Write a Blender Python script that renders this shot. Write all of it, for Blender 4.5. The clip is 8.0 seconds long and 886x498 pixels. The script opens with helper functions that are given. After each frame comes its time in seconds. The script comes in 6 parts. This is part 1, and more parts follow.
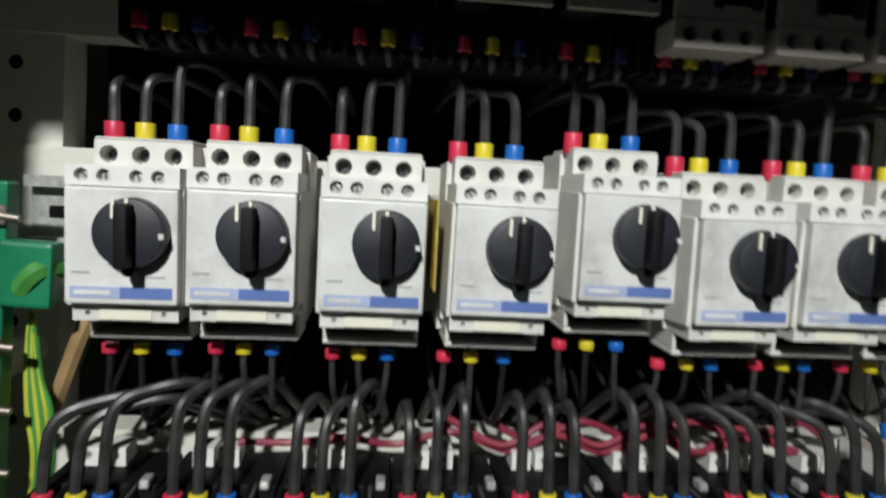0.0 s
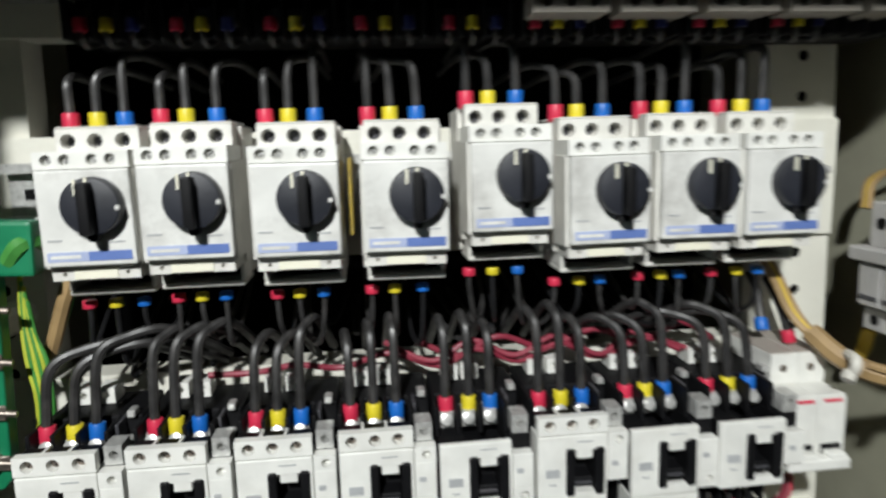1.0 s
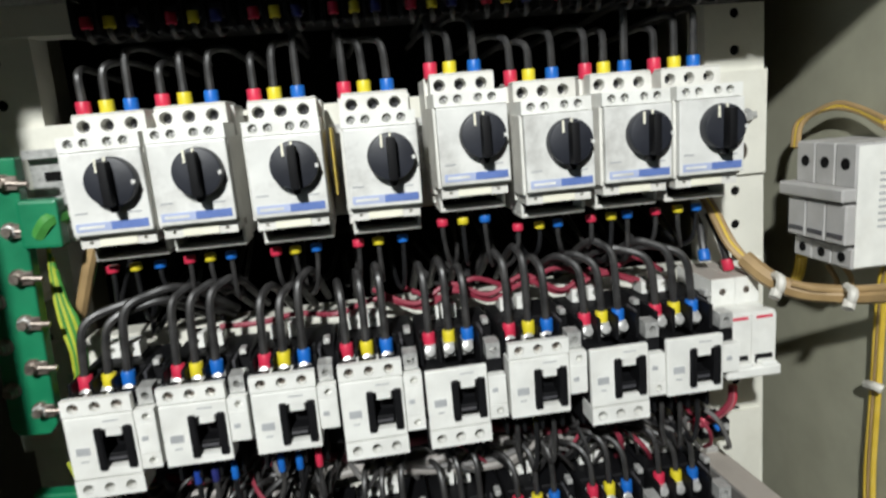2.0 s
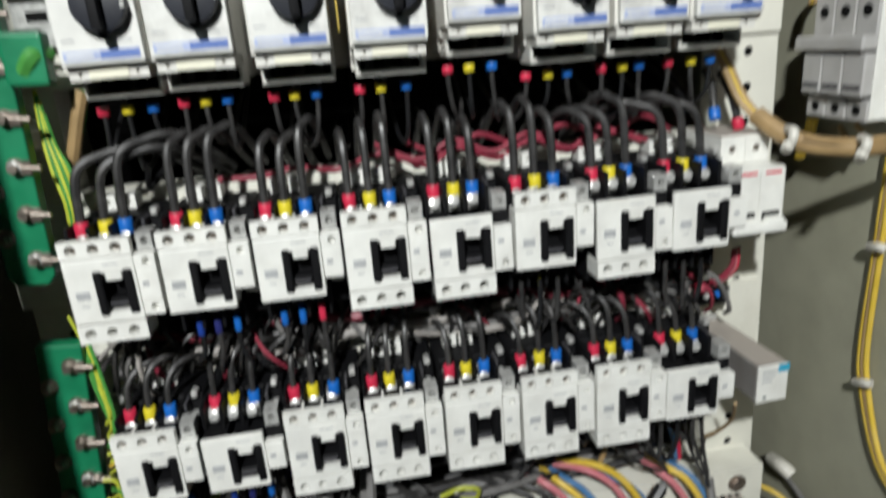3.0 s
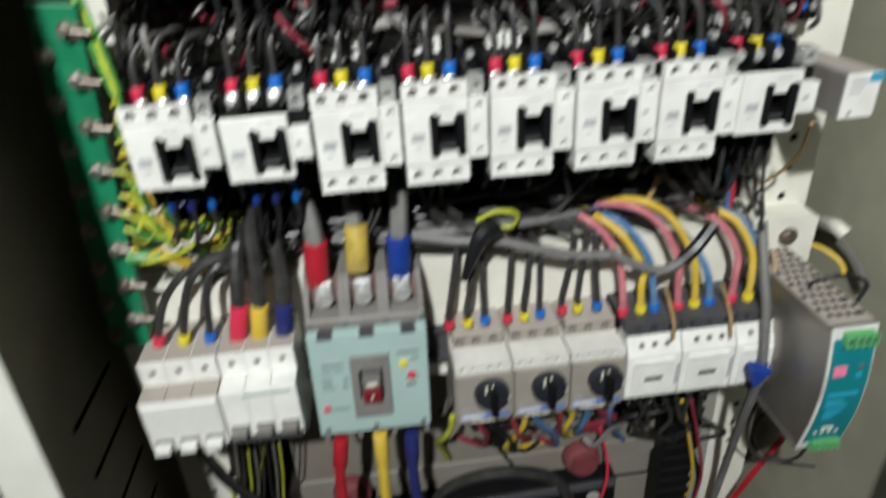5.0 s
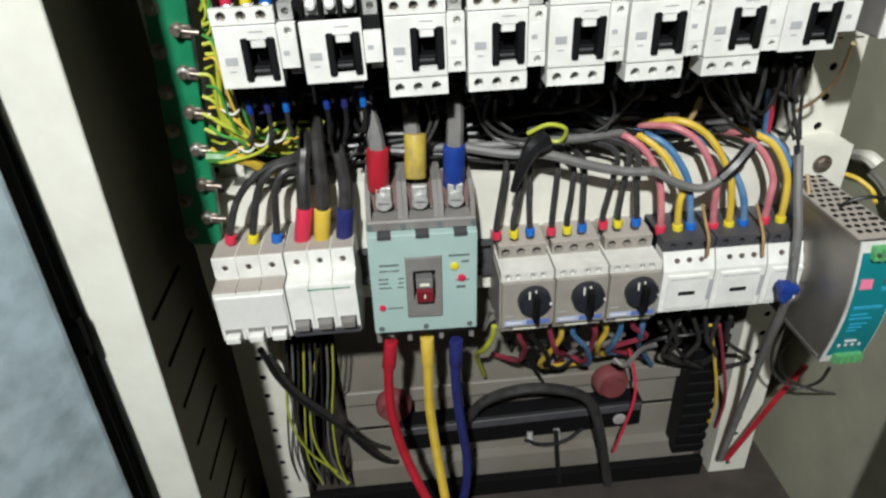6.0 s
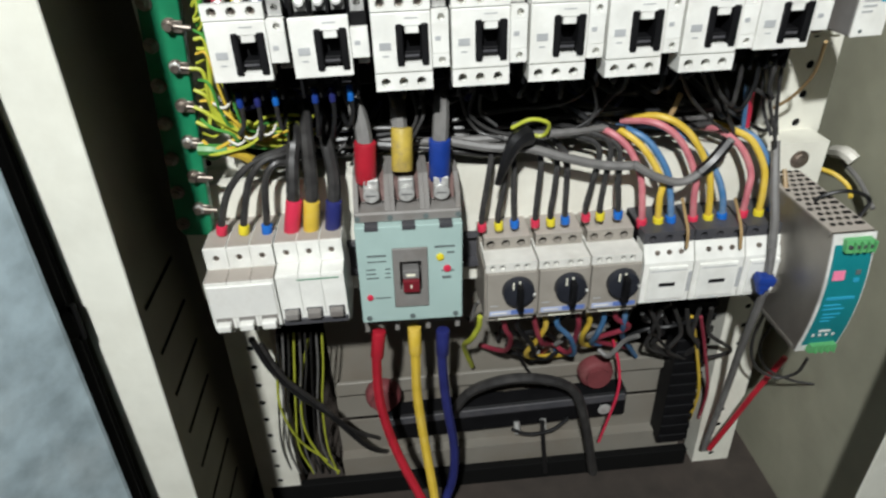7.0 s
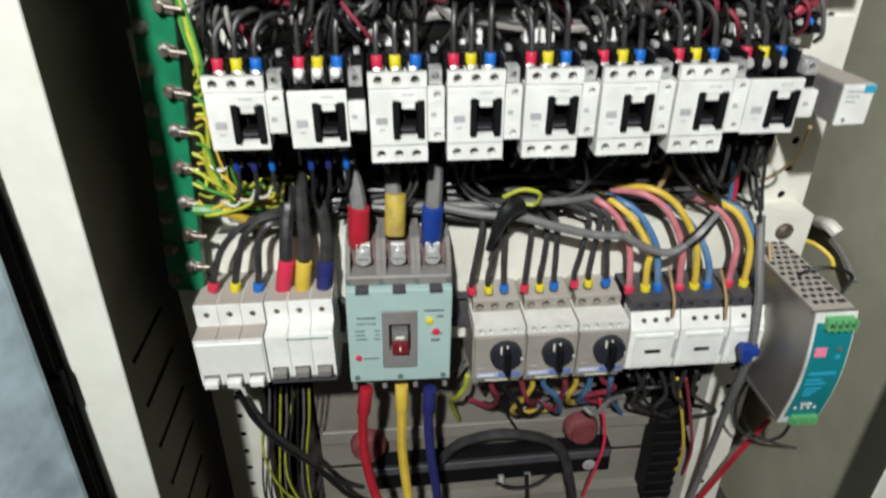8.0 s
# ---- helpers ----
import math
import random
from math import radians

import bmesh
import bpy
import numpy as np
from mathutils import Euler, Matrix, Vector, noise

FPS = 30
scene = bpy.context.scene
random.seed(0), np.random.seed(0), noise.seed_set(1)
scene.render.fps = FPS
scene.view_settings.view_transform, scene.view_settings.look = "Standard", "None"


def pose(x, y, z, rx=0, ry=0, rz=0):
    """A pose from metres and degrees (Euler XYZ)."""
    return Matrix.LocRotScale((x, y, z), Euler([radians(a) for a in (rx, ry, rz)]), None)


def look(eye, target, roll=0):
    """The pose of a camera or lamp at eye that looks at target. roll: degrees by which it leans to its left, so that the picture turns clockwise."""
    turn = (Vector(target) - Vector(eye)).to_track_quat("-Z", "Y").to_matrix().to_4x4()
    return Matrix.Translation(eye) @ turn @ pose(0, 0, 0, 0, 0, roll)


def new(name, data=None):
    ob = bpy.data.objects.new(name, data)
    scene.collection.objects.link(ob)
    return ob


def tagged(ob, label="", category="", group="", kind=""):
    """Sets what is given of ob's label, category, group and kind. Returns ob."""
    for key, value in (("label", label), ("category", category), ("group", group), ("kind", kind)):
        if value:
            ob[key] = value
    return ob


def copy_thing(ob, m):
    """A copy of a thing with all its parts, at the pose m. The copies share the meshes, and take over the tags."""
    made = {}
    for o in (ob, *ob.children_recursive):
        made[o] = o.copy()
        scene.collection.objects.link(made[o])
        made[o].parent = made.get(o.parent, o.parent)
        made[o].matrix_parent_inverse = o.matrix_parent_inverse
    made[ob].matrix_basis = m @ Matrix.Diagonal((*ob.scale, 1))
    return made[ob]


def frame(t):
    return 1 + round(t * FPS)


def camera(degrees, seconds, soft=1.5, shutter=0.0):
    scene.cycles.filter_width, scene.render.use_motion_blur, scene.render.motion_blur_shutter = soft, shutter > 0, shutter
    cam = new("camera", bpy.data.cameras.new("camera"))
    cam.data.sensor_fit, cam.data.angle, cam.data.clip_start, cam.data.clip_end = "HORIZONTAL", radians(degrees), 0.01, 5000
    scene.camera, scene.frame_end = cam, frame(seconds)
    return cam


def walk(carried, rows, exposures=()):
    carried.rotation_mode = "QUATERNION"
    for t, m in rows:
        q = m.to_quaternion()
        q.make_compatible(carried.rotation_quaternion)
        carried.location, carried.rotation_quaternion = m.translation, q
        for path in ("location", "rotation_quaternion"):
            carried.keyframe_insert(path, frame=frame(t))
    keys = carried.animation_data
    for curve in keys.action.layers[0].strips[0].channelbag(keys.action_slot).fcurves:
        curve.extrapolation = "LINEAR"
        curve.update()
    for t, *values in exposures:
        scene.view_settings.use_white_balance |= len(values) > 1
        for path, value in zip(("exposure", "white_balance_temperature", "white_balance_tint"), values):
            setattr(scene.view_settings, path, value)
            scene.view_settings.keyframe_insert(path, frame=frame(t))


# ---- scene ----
cam = camera(69.0, 8.0, soft=2.4, shutter=0.9)
PATH = [
    (0, (0.017, 0.043, 0.934), (0.219, 2.025, 0.76), 3.0),
    (0.5, (0.029, 0.019, 0.926), (0.216, 1.998, 0.702), 0.5),
    (1, (0.05, -0.015, 0.935), (0.271, 1.948, 0.623), -1.6),
    (1.2, (0.057, -0.027, 0.94), (0.283, 1.931, 0.598), -3.0),
    (2.3, (0.048, -0.074, 0.932), (0.283, 1.862, 0.487), -4.8),
    (2.5, (0.042, -0.075, 0.929), (0.299, 1.849, 0.449), -3.9),
    (3, (0.04, -0.068, 0.885), (0.284, 1.817, 0.264), -4.5),
    (3.5, (0.042, -0.065, 0.872), (0.25, 1.796, 0.17), -5.6),
    (4, (0.058, -0.065, 0.844), (0.297, 1.753, 0.046), -6.0),
    (4.5, (0.042, -0.054, 0.803), (0.257, 1.717, -0.102), -5.1),
    (5, (0.013, -0.063, 0.769), (0.181, 1.664, -0.226), -3.3),
    (5.2, (0.0, -0.074, 0.754), (0.146, 1.639, -0.268), -2.9),
    (6.3, (-0.017, -0.119, 0.748), (0.077, 1.568, -0.322), -2.8),
    (6.5, (-0.015, -0.121, 0.749), (0.081, 1.566, -0.321), -2.6),
    (7, (-0.01, -0.126, 0.751), (0.101, 1.556, -0.326), -2.4),
    (7.5, (-0.006, -0.118, 0.76), (0.148, 1.58, -0.286), -0.7),
    (8, (-0.008, -0.114, 0.782), (0.135, 1.601, -0.237), -0.1),
]
EXPOSURES = [(0, -0.90), (1, -0.62), (2.5, -0.50), (3.5, -0.50), (4.5, -0.35), (5.2, -0.17), (6.5, -0.08), (8, -0.10)]
walk(cam, [(t, look(eye, target, roll)) for t, eye, target, roll in PATH], EXPOSURES)

# ---- light: added unseen lamp on a stand before the open cabinet, closed unlit room ----
world = bpy.data.worlds.new("room_air")
world.use_nodes = True
world.node_tree.nodes["Background"].inputs[0].default_value = (0.8, 0.9, 1.0, 1)
world.node_tree.nodes["Background"].inputs[1].default_value = 0.0
scene.world = world

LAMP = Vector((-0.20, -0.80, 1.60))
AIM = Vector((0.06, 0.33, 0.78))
lamp = bpy.data.lights.new("added_lamp_beam", "SPOT")
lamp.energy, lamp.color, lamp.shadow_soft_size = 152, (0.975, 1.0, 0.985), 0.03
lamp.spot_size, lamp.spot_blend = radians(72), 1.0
lamp_ob = new("added_lamp_beam", lamp)
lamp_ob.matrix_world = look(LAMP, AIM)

# ---- materials ----


def material(name, color, rough=0.5, metal=0.0, vary=0.12, scale=60.0, dirt=0.0, dirt_color=(0.12, 0.1, 0.07),
             dirt_scale=9.0, bump=0.0, bump_scale=400.0, coat=0.0, gloss=0.5):
    """Paint, plastic or metal with fine variation, larger stains and relief, in object space."""
    m = bpy.data.materials.new(name)
    m.use_nodes = True
    nt = m.node_tree
    n, link = nt.nodes, nt.links
    b = n["Principled BSDF"]
    b.inputs["Metallic"].default_value = metal
    b.inputs["Coat Weight"].default_value = coat
    b.inputs["Specular IOR Level"].default_value = gloss
    geo = n.new("ShaderNodeNewGeometry")
    info = n.new("ShaderNodeObjectInfo")
    shift = n.new("ShaderNodeVectorMath")
    shift.operation = "ADD"
    link.new(geo.outputs["Position"], shift.inputs[0])
    link.new(info.outputs["Random"], shift.inputs[1])
    fine = n.new("ShaderNodeTexNoise")
    fine.inputs["Scale"].default_value, fine.inputs["Detail"].default_value = scale, 5
    link.new(shift.outputs[0], fine.inputs["Vector"])
    ramp = n.new("ShaderNodeMapRange")
    ramp.inputs["From Min"].default_value, ramp.inputs["From Max"].default_value = 0.3, 0.7
    ramp.inputs["To Min"].default_value, ramp.inputs["To Max"].default_value = 1 - vary, 1 + vary * 0.4
    link.new(fine.outputs["Fac"], ramp.inputs["Value"])
    mul = n.new("ShaderNodeVectorMath")
    mul.operation = "SCALE"
    mul.inputs[0].default_value = color
    link.new(ramp.outputs[0], mul.inputs["Scale"])
    out = mul.outputs[0]
    if dirt:
        big = n.new("ShaderNodeTexNoise")
        big.inputs["Scale"].default_value, big.inputs["Detail"].default_value = dirt_scale, 8
        big.inputs["Roughness"].default_value = 0.65
        link.new(shift.outputs[0], big.inputs["Vector"])
        r2 = n.new("ShaderNodeMapRange")
        r2.inputs["From Min"].default_value, r2.inputs["From Max"].default_value = 0.48, 0.78
        r2.inputs["To Max"].default_value = dirt
        link.new(big.outputs["Fac"], r2.inputs["Value"])
        mix = n.new("ShaderNodeMix")
        mix.data_type = "RGBA"
        link.new(r2.outputs[0], mix.inputs["Factor"])
        link.new(out, mix.inputs[6])
        mix.inputs[7].default_value = (*dirt_color, 1)
        out = mix.outputs[2]
    link.new(out, b.inputs["Base Color"])
    r3 = n.new("ShaderNodeMapRange")
    r3.inputs["To Min"].default_value, r3.inputs["To Max"].default_value = max(rough - 0.12, 0.03), min(rough + 0.12, 1)
    link.new(fine.outputs["Fac"], r3.inputs["Value"])
    link.new(r3.outputs[0], b.inputs["Roughness"])
    if bump:
        grain = n.new("ShaderNodeTexNoise")
        grain.inputs["Scale"].default_value, grain.inputs["Detail"].default_value = bump_scale, 3
        link.new(shift.outputs[0], grain.inputs["Vector"])
        bp = n.new("ShaderNodeBump")
        bp.inputs["Strength"].default_value, bp.inputs["Distance"].default_value = bump, 0.0006
        link.new(grain.outputs["Fac"], bp.inputs["Height"])
        link.new(bp.outputs[0], b.inputs["Normal"])
    return m


WHITE = material("white_plastic", (0.80, 0.80, 0.76), 0.42, dirt=0.22, dirt_color=(0.5, 0.46, 0.38), dirt_scale=45, bump=0.08)
GREY_W = material("grey_white_plastic", (0.70, 0.69, 0.645), 0.45, dirt=0.35, dirt_color=(0.4, 0.37, 0.31), dirt_scale=50, bump=0.08)
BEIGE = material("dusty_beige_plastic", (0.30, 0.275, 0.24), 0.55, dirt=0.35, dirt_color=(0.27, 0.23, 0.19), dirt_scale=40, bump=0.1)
FACE = material("pale_face_plate", (0.72, 0.72, 0.69), 0.4, dirt=0.85, dirt_color=(0.30, 0.29, 0.27), dirt_scale=32, bump=0.05)
SCUFFED = material("scuffed_white_cover", (0.74, 0.74, 0.71), 0.38, dirt=0.5, dirt_color=(0.46, 0.45, 0.42), dirt_scale=60, bump=0.08)
DUSTY = material("dusty_grey_top", (0.40, 0.36, 0.32), 0.7, dirt=0.4, dirt_color=(0.25, 0.21, 0.18), dirt_scale=60, bump=0.15)
MIDGREY = material("mid_grey_plastic", (0.21, 0.20, 0.19), 0.5, dirt=0.5, dirt_color=(0.14, 0.11, 0.09), dirt_scale=40, bump=0.1)
DARKGREY = material("dark_grey_plastic", (0.06, 0.06, 0.068), 0.5, dirt=0.3, dirt_color=(0.14, 0.12, 0.11), dirt_scale=60, bump=0.1)
BLACK = material("black_plastic", (0.004, 0.004, 0.005), 0.62, vary=0.3, bump=0.08, gloss=0.22)
KNOB = material("charcoal_knob_plastic", (0.017, 0.019, 0.027), 0.5, vary=0.25, bump=0.1)
STEEL = material("zinc_screw_steel", (0.62, 0.62, 0.60), 0.32, metal=0.45, vary=0.25, scale=300, bump=0.2)
RUSTY = material("tarnished_bolt_steel", (0.36, 0.31, 0.27), 0.45, metal=0.9, vary=0.4, scale=200, dirt=0.5, dirt_color=(0.12, 0.06, 0.04), dirt_scale=80, bump=0.3)
SHEET = material("dull_metal_sheet", (0.34, 0.32, 0.29), 0.42, metal=0.75, vary=0.2, scale=25, dirt=0.4, dirt_color=(0.14, 0.12, 0.1), dirt_scale=14, bump=0.1)
PAINT = material("cream_cabinet_paint", (0.71, 0.71, 0.635), 0.45, vary=0.06, scale=40, dirt=0.4, dirt_color=(0.34, 0.31, 0.23), dirt_scale=7, bump=0.12, bump_scale=250)
PLATE = material("off_white_mounting_plate", (0.74, 0.73, 0.65), 0.42, vary=0.07, scale=40, dirt=0.35, dirt_color=(0.4, 0.36, 0.28), dirt_scale=16, bump=0.1, bump_scale=300)
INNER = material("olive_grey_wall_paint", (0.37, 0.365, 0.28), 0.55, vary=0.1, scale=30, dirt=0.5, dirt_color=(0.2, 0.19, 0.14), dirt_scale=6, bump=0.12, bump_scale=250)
# near black in place of the shade behind the device rows
VOID = material("void_shade_black", (0.003, 0.003, 0.003), 0.9, vary=0.3, gloss=0.1)
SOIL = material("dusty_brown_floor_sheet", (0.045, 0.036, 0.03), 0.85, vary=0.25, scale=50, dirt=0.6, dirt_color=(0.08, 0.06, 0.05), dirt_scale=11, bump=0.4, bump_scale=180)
DOOR = material("blue_grey_hammered_paint", (0.44, 0.55, 0.60), 0.38, vary=0.3, scale=60, dirt=0.6, dirt_color=(0.62, 0.70, 0.72), dirt_scale=14, bump=0.35, bump_scale=160)
GASKET = material("black_rubber", (0.004, 0.004, 0.004), 0.85, gloss=0.15)
GREEN = material("green_insulated_bar", (0.008, 0.19, 0.085), 0.4, vary=0.2, dirt=0.35, dirt_color=(0.02, 0.1, 0.06), dirt_scale=25, bump=0.12)
TEAL = material("grey_teal_plastic", (0.37, 0.50, 0.475), 0.45, vary=0.06, dirt=0.25, dirt_color=(0.3, 0.36, 0.33), dirt_scale=30, bump=0.06)
TURQ = material("turquoise_label", (0.008, 0.20, 0.225), 0.35, vary=0.06)
RED = material("red_plastic", (0.62, 0.03, 0.075), 0.42, vary=0.15)
YELLOW = material("yellow_plastic", (0.72, 0.60, 0.03), 0.42, vary=0.15)
BLUE = material("blue_plastic", (0.01, 0.135, 0.52), 0.42, vary=0.15)
NAVY = material("navy_plastic", (0.02, 0.025, 0.14), 0.4, vary=0.2)
DEEPBLUE = material("deep_blue_shrink", (0.012, 0.045, 0.27), 0.4, vary=0.2)
DEEPRED = material("deep_red_shrink", (0.40, 0.015, 0.03), 0.38, vary=0.2)
FUSEGREY = material("light_grey_plastic", (0.45, 0.44, 0.43), 0.5, dirt=0.3, dirt_color=(0.28, 0.25, 0.2), dirt_scale=40, bump=0.1)
PINK = material("pink_label", (0.85, 0.22, 0.36), 0.5, vary=0.05)
CYAN = material("cyan_label", (0.03, 0.34, 0.52), 0.5, vary=0.05)
LIME = material("pale_green_terminal", (0.12, 0.42, 0.16), 0.45, vary=0.1)
BAND = material("blue_print_band", (0.12, 0.19, 0.46), 0.42, vary=0.1)
PALEBAND = material("faded_blue_print", (0.40, 0.46, 0.66), 0.42, vary=0.1)
INK = material("grey_print", (0.42, 0.43, 0.44), 0.5, vary=0.15)
DARKINK = material("dark_print", (0.12, 0.15, 0.15), 0.5, vary=0.1)
PAPER = material("cream_tag", (0.80, 0.78, 0.64), 0.6, vary=0.05)
CREAMTIE = material("cable_tie_nylon", (0.62, 0.60, 0.54), 0.5, vary=0.15)
W_GREY = material("dusty_black_wire", (0.030, 0.029, 0.029), 0.42, vary=0.4, scale=120, dirt=0.5, dirt_color=(0.085, 0.08, 0.075), dirt_scale=70)
W_BLACK = material("black_wire", (0.010, 0.010, 0.011), 0.4, vary=0.3)
W_CABLE = material("grey_sheathed_cable", (0.18, 0.175, 0.17), 0.55, vary=0.35, scale=90, dirt=0.85, dirt_color=(0.07, 0.065, 0.06), dirt_scale=45, bump=0.4, bump_scale=220)
OLDYEL = material("soiled_yellow_tape", (0.52, 0.38, 0.06), 0.55, vary=0.3, dirt=0.85, dirt_color=(0.22, 0.17, 0.10), dirt_scale=90, bump=0.5, bump_scale=160)
DARKRED = material("dark_red_plastic", (0.16, 0.012, 0.02), 0.4, vary=0.15)
W_RED = material("red_wire", (0.27, 0.03, 0.055), 0.45, vary=0.25, dirt=0.35, dirt_color=(0.22, 0.08, 0.08), dirt_scale=60)
W_PINK = material("pink_wire", (0.56, 0.17, 0.20), 0.5, vary=0.2, dirt=0.6, dirt_color=(0.42, 0.30, 0.25), dirt_scale=60)
W_YEL = material("yellow_wire", (0.68, 0.47, 0.05), 0.5, vary=0.2, dirt=0.5, dirt_color=(0.45, 0.36, 0.18), dirt_scale=60)
W_BLUE = material("blue_wire", (0.06, 0.18, 0.37), 0.5, vary=0.2, dirt=0.6, dirt_color=(0.26, 0.30, 0.34), dirt_scale=60)
W_TAN = material("tan_wire", (0.36, 0.24, 0.11), 0.5, vary=0.25)
W_GREEN = material("green_wire", (0.06, 0.26, 0.05), 0.45, vary=0.2)
W_LIME = material("yellow_green_wire", (0.46, 0.50, 0.05), 0.45, vary=0.25)
W_WHITE = material("grimy_white_cable", (0.30, 0.28, 0.26), 0.55, vary=0.2, dirt=0.5, dirt_color=(0.2, 0.18, 0.16), dirt_scale=40)
RECESS = material("reddish_dust", (0.20, 0.125, 0.115), 0.8, vary=0.3, scale=90, dirt=0.6, dirt_color=(0.12, 0.08, 0.07), dirt_scale=70, bump=0.3)
CLOTH = material("faded_red_insulator", (0.17, 0.035, 0.04), 0.75, vary=0.2, dirt=0.5, dirt_color=(0.2, 0.1, 0.09), dirt_scale=40, bump=0.3)
# off-white sheet with dust, darkened for the shade low in the cabinet
SHADED_SHEET = material("shaded_dusty_sheet", (0.23, 0.215, 0.185), 0.5, vary=0.1, scale=40, dirt=0.8, dirt_color=(0.15, 0.12, 0.09), dirt_scale=10, bump=0.1, bump_scale=300)
WALLPAINT = material("room_wall_paint", (0.09, 0.09, 0.085), 0.8, vary=0.08, scale=8, dirt=0.3, dirt_scale=1.5)
CEMENT = material("cement_floor", (0.22, 0.21, 0.2), 0.8, vary=0.15, scale=12, dirt=0.4, dirt_scale=2, bump=0.3)
LENS = bpy.data.materials.new("added_lamp_lens")
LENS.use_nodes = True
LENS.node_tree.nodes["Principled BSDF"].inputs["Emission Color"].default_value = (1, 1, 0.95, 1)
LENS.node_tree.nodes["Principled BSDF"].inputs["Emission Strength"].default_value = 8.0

# ---- mesh helpers ----


def box(bm, x0, x1, y0, y1, z0, z1, bevel=0.0, seg=1):
    vs = [bm.verts.new((x, y, z)) for x in (x0, x1) for y in (y0, y1) for z in (z0, z1)]
    fs = [bm.faces.new([vs[i] for i in q]) for q in
          ((0, 1, 3, 2), (4, 6, 7, 5), (0, 4, 5, 1), (2, 3, 7, 6), (0, 2, 6, 4), (1, 5, 7, 3))]
    if bevel:
        edges = {e for f in fs for e in f.edges}
        bmesh.ops.bevel(bm, geom=list(edges), offset=bevel, segments=seg, profile=0.6, affect="EDGES", clamp_overlap=True)
    return bm


def boxes(*rows, bevel=0.0, seg=1):
    bm = bmesh.new()
    for r in rows:
        box(bm, *r, bevel=bevel, seg=seg)
    return bm


def cyl(bm, c, axis, r, length, sides=16, r2=None, bevel=0.0):
    """A capped cylinder from c along axis."""
    axis = Vector(axis).normalized()
    m = Matrix.Translation(Vector(c) + axis * length / 2) @ axis.to_track_quat("Z", "Y").to_matrix().to_4x4()
    got = bmesh.ops.create_cone(bm, cap_ends=True, segments=sides, radius1=r, radius2=r if r2 is None else r2, depth=length, matrix=m)
    if bevel:
        rims = {e for v in got["verts"] for e in v.link_edges if any(len(f.verts) > 4 for f in e.link_faces)}
        bmesh.ops.bevel(bm, geom=list(rims), offset=bevel, segments=2, profile=0.5, affect="EDGES")
    return bm


def cylinder(*a, **k):
    return cyl(bmesh.new(), *a, **k)


def holed(bm, x0, x1, z0, z1, yf, yb, holes, depth, sides=16):
    """A block whose front (towards -y, at yf) has round holes (x, z, r) side by side, each a real recess."""
    holes = sorted(holes)
    cuts = [x0] + [(a[0] + b[0]) / 2 for a, b in zip(holes, holes[1:])] + [x1]
    for (hx, hz, r), xa, xb in zip(holes, cuts, cuts[1:]):
        ring, rim, deep = [], [], []
        angles = [2 * math.pi * i / sides for i in range(sides)]
        corners = [math.atan2(cz - hz, cx - hx) % (2 * math.pi) for cx in (xa, xb) for cz in (z0, z1)]
        for c in corners:
            k = min(range(sides), key=lambda i: abs((angles[i] - c + math.pi) % (2 * math.pi) - math.pi))
            angles[k] = c
        for a in sorted(angles):
            ca, sa = math.cos(a), math.sin(a)
            ks = []
            if abs(ca) > 1e-6:
                ks.append(((xb if ca > 0 else xa) - hx) / ca)
            if abs(sa) > 1e-6:
                ks.append(((z1 if sa > 0 else z0) - hz) / sa)
            k = min(ks)
            ring.append(bm.verts.new((hx + k * ca, yf, hz + k * sa)))
            rim.append(bm.verts.new((hx + r * ca, yf, hz + r * sa)))
            deep.append(bm.verts.new((hx + r * ca, yf + depth, hz + r * sa)))
        for i in range(sides):
            j = (i + 1) % sides
            bm.faces.new((ring[i], ring[j], rim[j], rim[i]))
            bm.faces.new((rim[i], rim[j], deep[j], deep[i]))
        bm.faces.new(deep[::-1])
    v = [bm.verts.new(p) for p in ((x0, yf, z0), (x1, yf, z0), (x1, yf, z1), (x0, yf, z1),
                                   (x0, yb, z0), (x1, yb, z0), (x1, yb, z1), (x0, yb, z1))]
    for q in ((0, 1, 5, 4), (1, 2, 6, 5), (2, 3, 7, 6), (3, 0, 4, 7), (4, 5, 6, 7)):
        bm.faces.new([v[i] for i in q])
    return bm


def framed(bm, x0, x1, z0, z1, a0, a1, b0, b1, yf, yb):
    """A front block with a rectangular opening (a0..a1, b0..b1) right through it."""
    def loop(xa, xb, za, zb, y):
        return [bm.verts.new(p) for p in ((xa, y, za), (xb, y, za), (xb, y, zb), (xa, y, zb))]
    of, ob_, nf, nb = loop(x0, x1, z0, z1, yf), loop(x0, x1, z0, z1, yb), loop(a0, a1, b0, b1, yf), loop(a0, a1, b0, b1, yb)
    for i in range(4):
        j = (i + 1) % 4
        bm.faces.new((of[i], of[j], nf[j], nf[i]))
        bm.faces.new((ob_[i], ob_[j], nb[j], nb[i]))
        bm.faces.new((of[i], of[j], ob_[j], ob_[i]))
        bm.faces.new((nf[i], nf[j], nb[j], nb[i]))
    rims = [e for e in bm.edges if all(v in of for v in e.verts)] + [e for e in bm.edges if all(v in (of[k], ob_[k]) for v in e.verts for k in [next((k for k in range(4) if v in (of[k], ob_[k])), 0)]) and any(e.verts[0] in (of[k], ob_[k]) and e.verts[1] in (of[k], ob_[k]) for k in range(4))]
    bmesh.ops.recalc_face_normals(bm, faces=bm.faces)
    bmesh.ops.bevel(bm, geom=list(set(rims)), offset=0.0007, segments=2, profile=0.5, affect="EDGES")
    return bm


